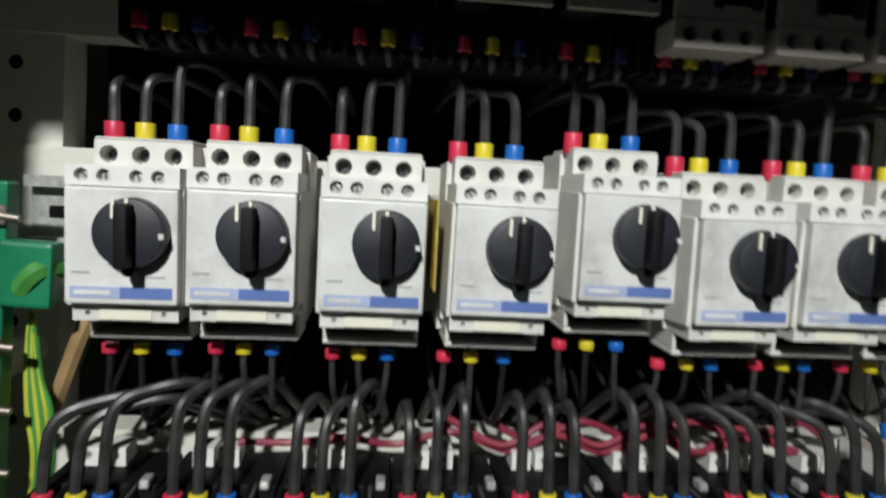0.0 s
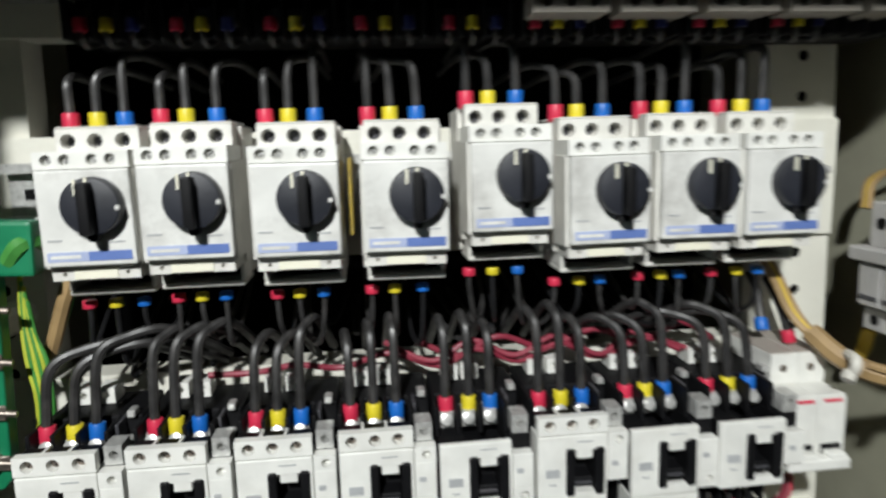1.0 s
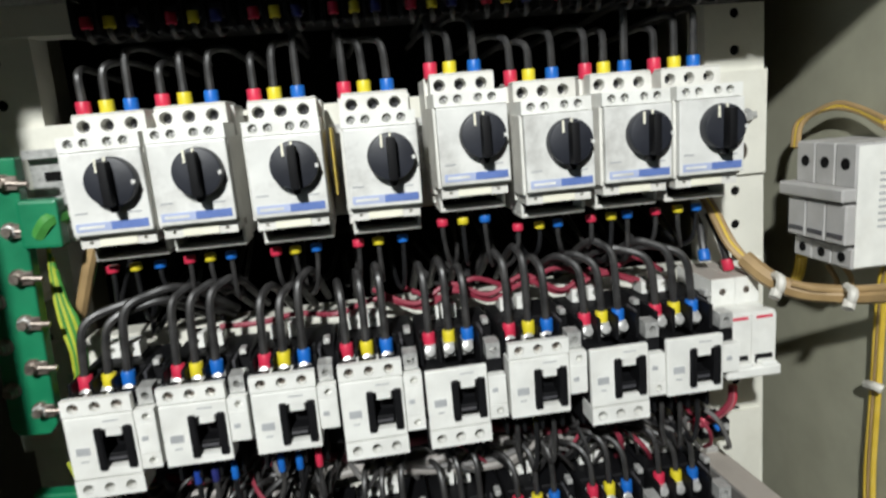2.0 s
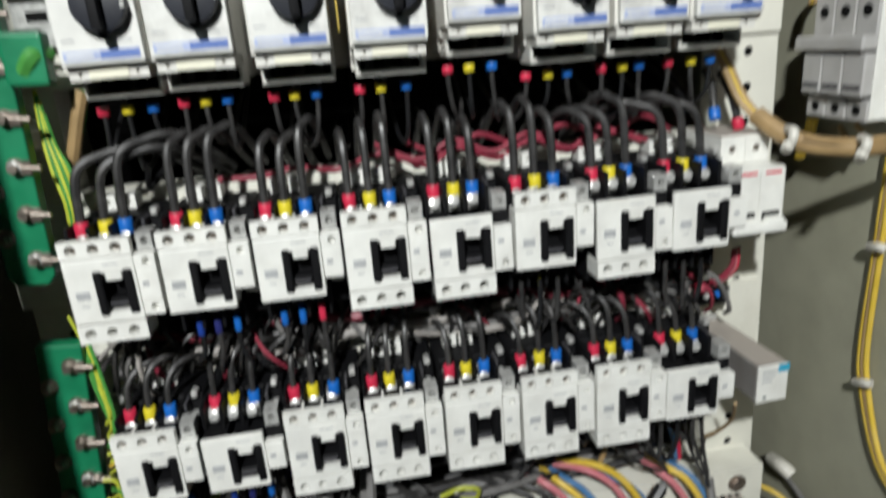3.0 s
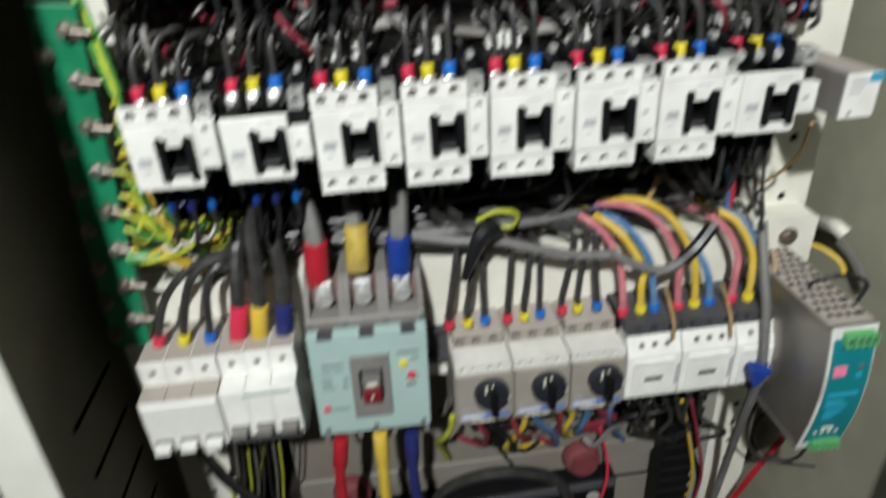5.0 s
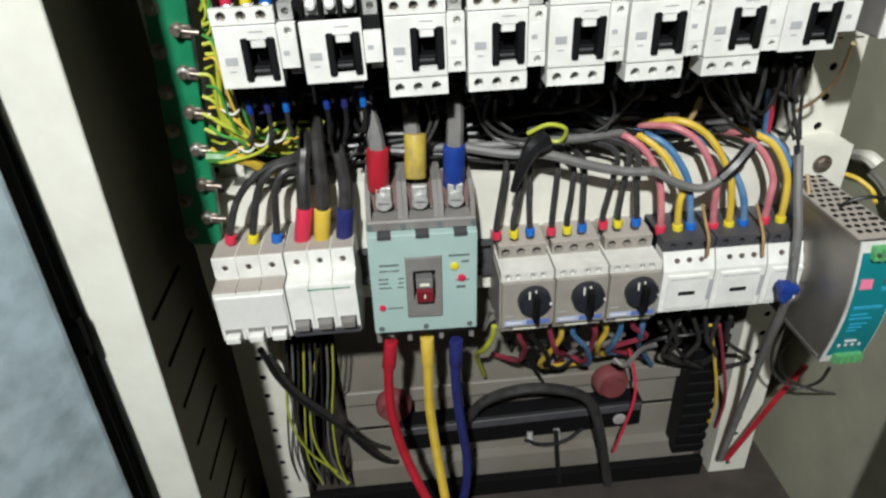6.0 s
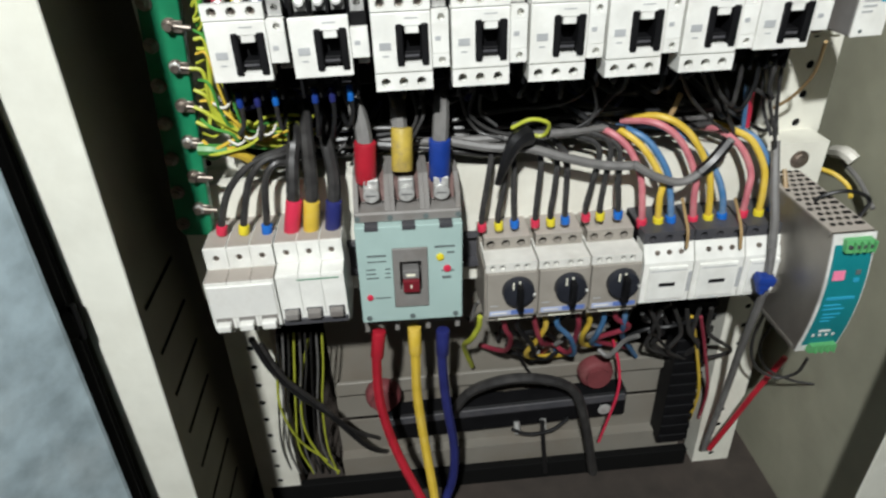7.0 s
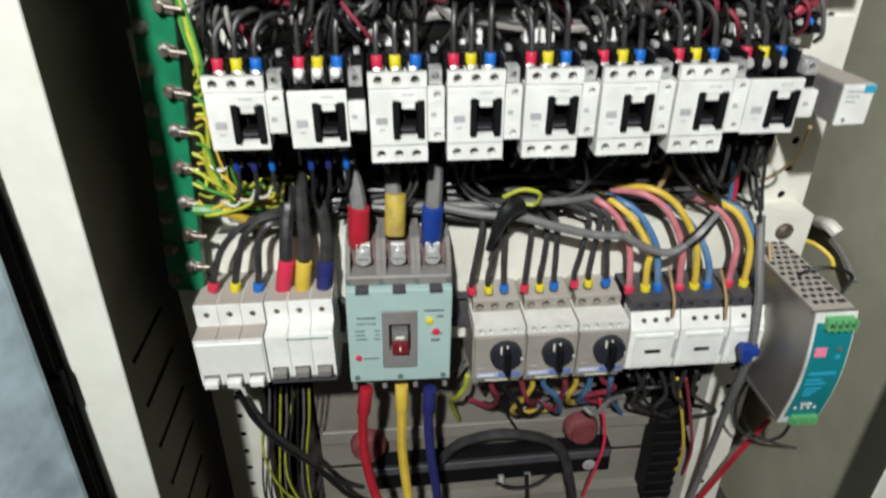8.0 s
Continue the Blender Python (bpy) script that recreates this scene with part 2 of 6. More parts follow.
def extrude_profile(bm, profile, x0, x1):
    """A solid from a closed (y, z) outline, from x0 to x1."""
    a = [bm.verts.new((x0, y, z)) for y, z in profile]
    b = [bm.verts.new((x1, y, z)) for y, z in profile]
    n = len(profile)
    bm.faces.new(a), bm.faces.new(b[::-1])
    for i in range(n):
        bm.faces.new((a[i], b[i], b[(i + 1) % n], a[(i + 1) % n]))
    return bm


def spline(points, steps=6):
    """Points of a smooth curve through the given ones."""
    p = [Vector(q) for q in points]
    if len(p) < 3:
        return [p[0].lerp(p[-1], i / steps) for i in range(steps + 1)]
    p = [2 * p[0] - p[1]] + p + [2 * p[-1] - p[-2]]
    out = []
    for i in range(1, len(p) - 2):
        a, b, c, d = p[i - 1:i + 3]
        for k in range(steps):
            t = k / steps
            out.append(0.5 * (2 * b + (c - a) * t + (2 * a - 5 * b + 4 * c - d) * t * t + (3 * b - a - 3 * c + d) * t ** 3))
    return out + [p[-2]]


def tube(bm, points, r, sides=8, steps=6):
    """A round wire through points, with capped ends; r may be a pair for a taper."""
    pts = spline(points, steps)
    r0, r1 = r if isinstance(r, tuple) else (r, r)
    up, rings = Vector((0.31, 0.17, 0.93)), []
    for i, q in enumerate(pts):
        way = (pts[min(i + 1, len(pts) - 1)] - pts[max(i - 1, 0)]).normalized()
        side = up - way * up.dot(way)
        if side.length < 1e-4:
            side = way.orthogonal()
        side.normalize()
        up = side
        other = way.cross(side)
        rr = r0 + (r1 - r0) * i / (len(pts) - 1)
        rings.append([bm.verts.new(q + rr * (math.cos(a) * side + math.sin(a) * other))
                      for a in (2 * math.pi * k / sides for k in range(sides))])
    for a, b in zip(rings, rings[1:]):
        for k in range(sides):
            bm.faces.new((a[k], a[(k + 1) % sides], b[(k + 1) % sides], b[k]))
    bm.faces.new(rings[0][::-1]), bm.faces.new(rings[-1])
    return bm


def tangle(name, label, wires):
    """Many loose wires as one mesh; wires: (points, radius, material)."""
    bm, mats, at = bmesh.new(), [], 0
    for points, r, mat in wires:
        if mat not in mats:
            mats.append(mat)
        tube(bm, points, r, 6, 5)
        bm.faces.ensure_lookup_table()
        for f in bm.faces[at:]:
            f.material_index = mats.index(mat)
        at = len(bm.faces)
    ob = part(name, bm, mats[0], None, smooth=True)
    for mat in mats[1:]:
        ob.data.materials.append(mat)
    return tagged(ob, label, "wires", kind="stuff")


def part(name, bm, mat, parent=None, label="", smooth=False):
    bmesh.ops.recalc_face_normals(bm, faces=bm.faces)
    me = bpy.data.meshes.new(name)
    bm.to_mesh(me)
    bm.free()
    me.materials.append(mat)
    if smooth:
        for f in me.polygons:
            f.use_smooth = True
        me.set_sharp_from_angle(angle=radians(40))
    ob = new(name, me)
    ob.parent = parent
    if label:
        ob["label"] = label
    return ob


def empty(name, label, category, group=""):
    ob = new(name)
    ob.empty_display_size = 0.02
    return tagged(ob, label, category, group)


def place(ob, x, y, z, rx=0, ry=0, rz=0):
    ob.matrix_basis = pose(x, y, z, rx, ry, rz)
    return ob


def screw(parent, x, y, z, r, mat=None, name="screw", turn=0.5):
    """A slotted screw head facing -y, its face at y."""
    bm = cylinder((x, y, z), (0, 1, 0), r, 0.002, 14, bevel=r * 0.18)
    c, s = math.cos(turn), math.sin(turn)
    ob = part(name, bm, mat or STEEL, parent, smooth=True)
    bm = boxes((-r * 0.8, r * 0.8, y - 0.0002, y + 0.0003, -r * 0.12, r * 0.12))
    bmesh.ops.rotate(bm, verts=bm.verts, cent=(0, 0, 0), matrix=Matrix.Rotation(turn, 3, "Y"))
    bmesh.ops.translate(bm, verts=bm.verts, vec=(x, 0, z))
    part("slot", bm, BLACK, ob)
    return ob


PHASES = (("red", RED), ("yellow", YELLOW), ("blue", BLUE))


def wire(points, r, mat, label, group="", ferrule=None, category="wire", name="wire", sides=8, fr=None, fl=0.010):
    """A wire; ferrule: the material of a coloured sleeve round its first stretch."""
    ob = part(name, tube(bmesh.new(), points, r, sides), mat, None, smooth=True)
    tagged(ob, label, category, group)
    if ferrule:
        a, b = Vector(points[0]), Vector(points[1])
        way = (b - a).normalized()
        bm = cylinder(a - way * 0.001, way, fr or r * 1.65, fl, 12, bevel=0.0006)
        part("sleeve", bm, ferrule, ob, smooth=True)
    return ob

# ---- the room ----
RX0, RX1, RY0, RY1, RZ1 = -1.3, 1.4, -1.7, 0.75, 2.4
for wname, dims in (("wall_south", (RX0, RX1, RY0 - 0.15, RY0, 0, RZ1)), ("wall_north", (RX0, RX1, RY1, RY1 + 0.15, 0, RZ1)),
                    ("wall_west", (RX0 - 0.15, RX0, RY0 - 0.15, RY1 + 0.15, 0, RZ1)), ("wall_east", (RX1, RX1 + 0.15, RY0 - 0.15, RY1 + 0.15, 0, RZ1))):
    tagged(part(wname, boxes(dims), WALLPAINT), "plain painted masonry wall of the switch room", "wall", kind="structure")
tagged(part("floor", boxes((RX0 - 0.15, RX1 + 0.15, RY0 - 0.15, RY1 + 0.15, -0.1, 0.0)), CEMENT), "grey cement floor of the switch room", "floor", kind="structure")
tagged(part("ceiling", boxes((RX0 - 0.15, RX1 + 0.15, RY0 - 0.15, RY1 + 0.15, RZ1, RZ1 + 0.1)), WALLPAINT), "plain painted ceiling", "ceiling", kind="structure")
# made-up fixture round the key spot, always out of view
fix = empty("work_lamp", "unseen lamp on a thin black stand, added for the key light", "lamp")
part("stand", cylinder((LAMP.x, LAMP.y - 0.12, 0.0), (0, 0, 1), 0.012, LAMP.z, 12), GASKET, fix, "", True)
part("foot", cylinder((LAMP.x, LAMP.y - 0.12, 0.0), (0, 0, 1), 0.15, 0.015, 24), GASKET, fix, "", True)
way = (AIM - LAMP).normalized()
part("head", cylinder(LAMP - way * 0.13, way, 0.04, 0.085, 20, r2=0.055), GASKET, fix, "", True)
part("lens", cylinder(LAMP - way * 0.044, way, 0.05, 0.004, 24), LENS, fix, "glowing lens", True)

# ---- the cabinet ----
XL, XR, YF, YB, ZF, ZT = -0.222, 0.398, 0.200, 0.640, 0.088, 1.14
LIP = 1.052
cab = empty("cabinet", "cream painted steel control cabinet standing open on the floor", "cabinet")
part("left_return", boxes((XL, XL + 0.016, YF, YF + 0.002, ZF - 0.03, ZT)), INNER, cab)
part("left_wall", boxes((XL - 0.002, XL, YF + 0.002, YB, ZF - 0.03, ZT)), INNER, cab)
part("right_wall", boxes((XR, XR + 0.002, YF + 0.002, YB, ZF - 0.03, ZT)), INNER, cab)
# rear wall coloured black to imitate the unlit depth
part("rear_wall", boxes((XL, XR, YB, YB + 0.002, ZF - 0.03, ZT)), VOID, cab, "rear wall coloured black to stand for the dark depth")
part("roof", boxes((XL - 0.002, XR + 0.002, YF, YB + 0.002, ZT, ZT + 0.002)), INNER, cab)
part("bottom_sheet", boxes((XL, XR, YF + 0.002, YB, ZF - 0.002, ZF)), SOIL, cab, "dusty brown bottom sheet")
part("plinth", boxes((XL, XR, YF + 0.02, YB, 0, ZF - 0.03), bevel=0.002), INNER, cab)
# front flanges with folded inner edge
flange = part("left_flange", boxes((-0.0165, 0.0165, -0.002, 0.0, -0.50, 0.58), bevel=0.0007), PAINT, cab, "cream front edge of the cabinet")
place(flange, -0.1905, YF, 0.56, 0, 2.0, 0)
part("right_flange", boxes((XR - 0.036, XR + 0.002, YF - 0.002, YF, ZF - 0.03, ZT), bevel=0.0007), PAINT, cab)
part("top_flange", boxes((XL + 0.051, XR - 0.036, YF - 0.002, YF, LIP, ZT), (XL + 0.051, XR - 0.036, YF, YF + 0.016, LIP, LIP + 0.002), bevel=0.0007), PAINT, cab)
part("bottom_flange", boxes((XL + 0.051, XR - 0.036, YF - 0.002, YF, ZF - 0.03, ZF + 0.012), bevel=0.0007), PAINT, cab)
# louvre slots pressed in the left wall
for i in range(7):
    sz = 0.155 + 0.0475 * i
    part("louvre", boxes((XL, XL + 0.0012, 0.302, 0.378, sz, sz + 0.0035), bevel=0.0005), GASKET, cab, "dark louvre slot")

# perforated posts: a web with a row of round holes
for px, name in ((-0.1675, "post"), (0.3285, "post")):
    bm = bmesh.new()
    z = ZF
    while z < ZT - 0.02:
        holed(bm, px - 0.0225, px + 0.0225, z, z + 0.0253, 0.378, 0.380, [(px, z + 0.0127, 0.0036)], 0.0018, 12)
        z += 0.0253
    box(bm, px - 0.0225, px - 0.0205, 0.380, 0.402, ZF, ZT)
    box(bm, px + 0.0205, px + 0.0225, 0.380, 0.402, ZF, ZT)
    bmesh.ops.translate(bm, verts=bm.verts, vec=(-px, 0, 0))
    post = part(name, bm, PLATE, cab, "off-white perforated mounting post")
    plug = bmesh.new()
    for k in range(int((ZT - ZF - 0.02) / 0.0253)):
        cyl(plug, (0, 0.3793, ZF + 0.0127 + 0.0253 * k), (0, 1, 0), 0.0036, 0.0006, 12)
    tagged(part("hole_shadow", plug, GASKET, post, "dark openings of the post"), kind="stuff")
    if px < 0:
        place(post, px - 0.013, 0.0, 0.0, 0, 1.2, 0)
    else:
        place(post, px + 0.0165, 0.0, 0.0, 0, -1.0, 0)

RAILS = []


def mounting_plate(z0, z1, yf=0.3745, x0=-0.192, x1=0.3515):
    """A folded sheet across the posts, with a top and a bottom flange."""
    bm = extrude_profile(bmesh.new(), [(yf, z0), (yf, z1), (0.395, z1), (0.395, z1 - 0.0022), (yf + 0.0025, z1 - 0.0022), (yf + 0.0025, z0 + 0.0022), (0.395, z0 + 0.0022), (0.395, z0)], x0, x1)
    return part("mounting_plate", bm, PLATE, cab, "off-white folded mounting plate")


def din_rail(plate, zc, x0, x1, yb):
    bm = boxes((x0, x1, yb - 0.0015, yb, zc - 0.0135, zc + 0.0135), (x0, x1, yb - 0.0075, yb, zc + 0.012, zc + 0.0135),
               (x0, x1, yb - 0.0075, yb, zc - 0.0135, zc - 0.012), (x0, x1, yb - 0.009, yb - 0.0075, zc + 0.012, zc + 0.0175),
               (x0, x1, yb - 0.009, yb - 0.0075, zc - 0.0175, zc - 0.012))
    r = part("din_rail", bm, STEEL if yb > 0.36 else DARKGREY, plate, "galvanised mounting rail" if yb > 0.36 else "dark mounting rail")
    for k in range(int((x1 - x0) / 0.03)):
        cx = x0 + 0.014 + 0.03 * k
        part("rail_slot", boxes((cx - 0.006, cx + 0.006, yb - 0.0019, yb - 0.0012, zc - 0.003, zc + 0.003), bevel=0.0002), GASKET, r) if k < 2 or k > 13 else None
    return r


P0 = mounting_plate(1.000, 1.075)
P1 = mounting_plate(0.872, 0.9465)
P2 = mounting_plate(0.731, 0.806)
P3 = mounting_plate(0.606, 0.683)
P4 = mounting_plate(0.412, 0.524, yf=0.350)
for p, z, yb in ((P0, 1.034, 0.3745), (P1, 0.915, 0.3745), (P2, 0.768, 0.3745), (P3, 0.644, 0.3745), (P4, 0.449, 0.350)):
    din_rail(p, z, -0.15, 0.31, yb)
# bolts that hold the plates to the posts
for bx, bz, yy in ((0.3285, 0.509, 0.350), (-0.168, 0.886, 0.3745), (0.3285, 0.889, 0.3745), (0.3285, 0.741, 0.3745), (0.3285, 0.616, 0.3745)):
    bm = cylinder((bx, yy, bz), (0, -1, 0), 0.0055, 0.0035, 6, bevel=0.0005)
    cyl(bm, (bx, yy, bz), (0, -1, 0), 0.008, 0.001, 18)
    part("plate_bolt", bm, RUSTY, cab, "hexagon bolt with washer", True)
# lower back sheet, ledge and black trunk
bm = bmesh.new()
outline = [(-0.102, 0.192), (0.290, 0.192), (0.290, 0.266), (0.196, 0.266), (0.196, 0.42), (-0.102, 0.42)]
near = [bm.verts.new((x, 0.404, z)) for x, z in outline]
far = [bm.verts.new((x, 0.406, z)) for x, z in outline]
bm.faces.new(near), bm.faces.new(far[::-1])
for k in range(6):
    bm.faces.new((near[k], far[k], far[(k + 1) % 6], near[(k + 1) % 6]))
part("lower_sheet", bm, SHADED_SHEET, cab, "dusty off-white lower back sheet, coloured darker for shade")
part("lower_ledge", extrude_profile(bmesh.new(), [(0.402, 0.190), (0.400, 0.190), (0.400, 0.141), (0.387, 0.141), (0.387, 0.100), (0.389, 0.100), (0.389, 0.139), (0.402, 0.139)], -0.104, 0.302), SHADED_SHEET, cab, "folded off-white strip above the cabinet floor, coloured darker for shade")
part("foot_strip", boxes((-0.19, 0.31, 0.376, 0.386, ZF, ZF + 0.027), bevel=0.001), GASKET, cab, "black strip along the cabinet floor")
part("flat_bar", boxes((-0.100, 0.290, 0.394, 0.398, 0.236, 0.254), bevel=0.0006), SHADED_SHEET, cab, "dusty flat bar behind the insulators, coloured darker for shade")

# ---- door, swung open past the left side ----
door = empty("steel_door", "open blue-grey hammered door of the cabinet with black gasket", "door")
part("panel", boxes((-0.56, -0.016, -0.014, -0.002, -0.47, 0.55), bevel=0.003, seg=2), DOOR, door)
part("gasket", boxes((-0.016, -0.004, -0.001, 0.002, -0.47, 0.55), (-0.575, -0.56, -0.012, 0.002, -0.47, 0.55), bevel=0.002), GASKET, door, "black rubber gasket")
part("rim", boxes((-0.59, 0.0, 0.002, 0.006, -0.485, 0.565), bevel=0.001), GASKET, door)
for hz in (-0.075, 0.4):
    hinge = part("hinge", boxes((-0.0155, -0.006, -0.007, -0.0012, hz, hz + 0.018), bevel=0.0015), GASKET, door, "dark hinge block")
    part("pin", cylinder((-0.0045, -0.004, hz - 0.003), (0, 0, 1), 0.0024, 0.024, 12), GASKET, hinge, "", True)
place(door, XL + 0.0165, YF - 0.004, 0.585, 0, 2.0, 56)

# ---- motor breakers with rotary knob ----


def motor_breaker(face, body, strip, label, group, dusty=False):
    t = empty("motor_breaker", label, "circuit breaker", group)
    W = 0.0216
    shape = extrude_profile(bmesh.new(), [(-0.002, -0.043), (-0.002, 0.0342), (-0.034, 0.0342), (-0.034, 0.0165), (-0.0665, 0.0165), (-0.0665, -0.0300),
                                          (-0.044, -0.0300), (-0.044, -0.0355), (-0.030, -0.0355), (-0.030, -0.043)], -W, W)
    bmesh.ops.bevel(shape, geom=list(shape.edges), offset=0.0007, segments=2, profile=0.5, affect="EDGES")
    part("body", shape, body, t)
    part("terminal_block", holed(bmesh.new(), -W + 0.0022, W - 0.0022, 0.0244, 0.0350, -0.0475, -0.0335, [(-0.0138, 0.0293, 0.0036), (-0.0012, 0.0293, 0.0036), (0.0116, 0.0293, 0.0036)], 0.0076), strip, t)
    part("terminal_top", boxes((-W + 0.0022, W - 0.0022, -0.0475, -0.012, 0.0350, 0.0362), bevel=0.0006), DUSTY if dusty else strip, t)
    for sx in (-0.0138, -0.0012, 0.0116):
        screw(t, sx, -0.0408, 0.0292, 0.0029, DARKGREY, turn=random.random() * 3)
    part("screw_strip", holed(bmesh.new(), -W + 0.0008, W - 0.0008, 0.0164, 0.0243, -0.0695, -0.0330, [(-0.0150, 0.0204, 0.0026), (-0.0070, 0.0204, 0.0026), (0.0048, 0.0204, 0.0026), (0.0128, 0.0204, 0.0026)], 0.004), WHITE if not dusty else GREY_W, t)
    for sx in (-0.0150, -0.0070, 0.0048, 0.0128):
        screw(t, sx, -0.0668, 0.0204, 0.0019, STEEL, turn=random.random() * 3)
    f = part("face_plate", boxes((-W + 0.0014, W - 0.0007, -0.0715, -0.0662, -0.0282, 0.0160), bevel=0.0009, seg=2), face, t)
    part("print_band", boxes((-W + 0.0035, 0.0, -0.0719, -0.0712, -0.0259, -0.0215)), PALEBAND, f, "faded blue printed band")
    part("print_band", boxes((0.0, W - 0.0025, -0.0719, -0.0712, -0.0259, -0.0215)), BAND, f, "blue printed band")
    part("print_mark", boxes((-0.0165, -0.0035, -0.0721, -0.0717, -0.0245, -0.0229)), FACE, f)
    part("print_mark", boxes((-0.0175, -0.011, -0.0718, -0.0712, -0.0165, -0.0157)), INK, f)
    part("print_mark", boxes((0.009, 0.0165, -0.0718, -0.0712, -0.0178, -0.017)), INK, f)
    part("tag_holder", holed(bmesh.new(), -W + 0.0018, W - 0.0018, -0.0359, -0.0299, -0.0655, -0.040, [(-0.0142, -0.0329, 0.0011), (0.0142, -0.0329, 0.0011)], 0.003, 10), strip, t)
    part("tag", boxes((-0.0098, 0.0098, -0.0661, -0.0653, -0.0355, -0.0303), bevel=0.0002), PAPER, t, "blank cream tag")
    part("lower_frame", boxes((-W + 0.0020, W - 0.0005, -0.051, -0.026, -0.0462, -0.0438), (-W + 0.0020, -W + 0.0040, -0.051, -0.026, -0.0438, -0.0345), (W - 0.0025, W - 0.0005, -0.051, -0.026, -0.0438, -0.0345), bevel=0.0006), strip, t)
    part("lower_terminal", holed(bmesh.new(), -W + 0.0056, W - 0.0026, -0.0436, -0.0356, -0.034, -0.029, [(-0.011, -0.040, 0.003), (0.0008, -0.040, 0.003), (0.012, -0.040, 0.003)], 0.004, 12), BLACK, t)
    k = part("knob", cylinder((0.0052, -0.0713, -0.0005), (0, -1, 0), 0.0134, 0.0075, 28, r2=0.0129, bevel=0.0009), KNOB, t, "charcoal rotary knob", True)
    bm = boxes((0.0028, 0.0076, -0.0865, -0.0785, -0.0128, 0.0105), bevel=0.0012, seg=2)
    cyl(bm, (0.0052, -0.0730, -0.0142), (0, -1, 0), 0.0024, 0.0055, 10)
    part("grip", bm, BLACK, k, "", True)
    part("pointer", boxes((-0.0004, 0.0008, -0.0797, -0.0787, 0.005, 0.0118), (0.0045, 0.0057, -0.0797, -0.0787, 0.0106, 0.0125)), PAPER, k, "white pointer line")
    part("notch", boxes((0.0164, 0.0182, -0.0796, -0.0787, -0.0022, -0.0002)), FACE, k)
    return t


GV1 = motor_breaker(FACE, GREY_W, GREY_W, "pale grey motor breaker with black rotary knob, on a rail", "motor breakers of the upper row")
ROW1 = [(-0.0795, 0.0), (-0.0355, 0.001), (0.0150, 0.0), (0.0677, 0.0), (0.1208, 0.0072), (0.1700, -0.0008), (0.2178, 0.0), (0.2635, 0.0)]
Z1 = 0.9135
for i, (x, dz) in enumerate(ROW1):
    m = pose(x, 0.3672 + (0.004 if i == 4 else 0), Z1 + dz, 0, random.uniform(-0.7, 0.7), 0)
    if i == 0:
        GV1.matrix_basis = m
    else:
        copy_thing(GV1, m)
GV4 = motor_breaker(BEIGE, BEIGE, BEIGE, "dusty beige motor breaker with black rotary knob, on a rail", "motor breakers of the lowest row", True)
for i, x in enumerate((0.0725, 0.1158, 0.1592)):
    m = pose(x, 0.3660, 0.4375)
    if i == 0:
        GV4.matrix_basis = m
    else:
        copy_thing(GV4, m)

# ---- contactors ----


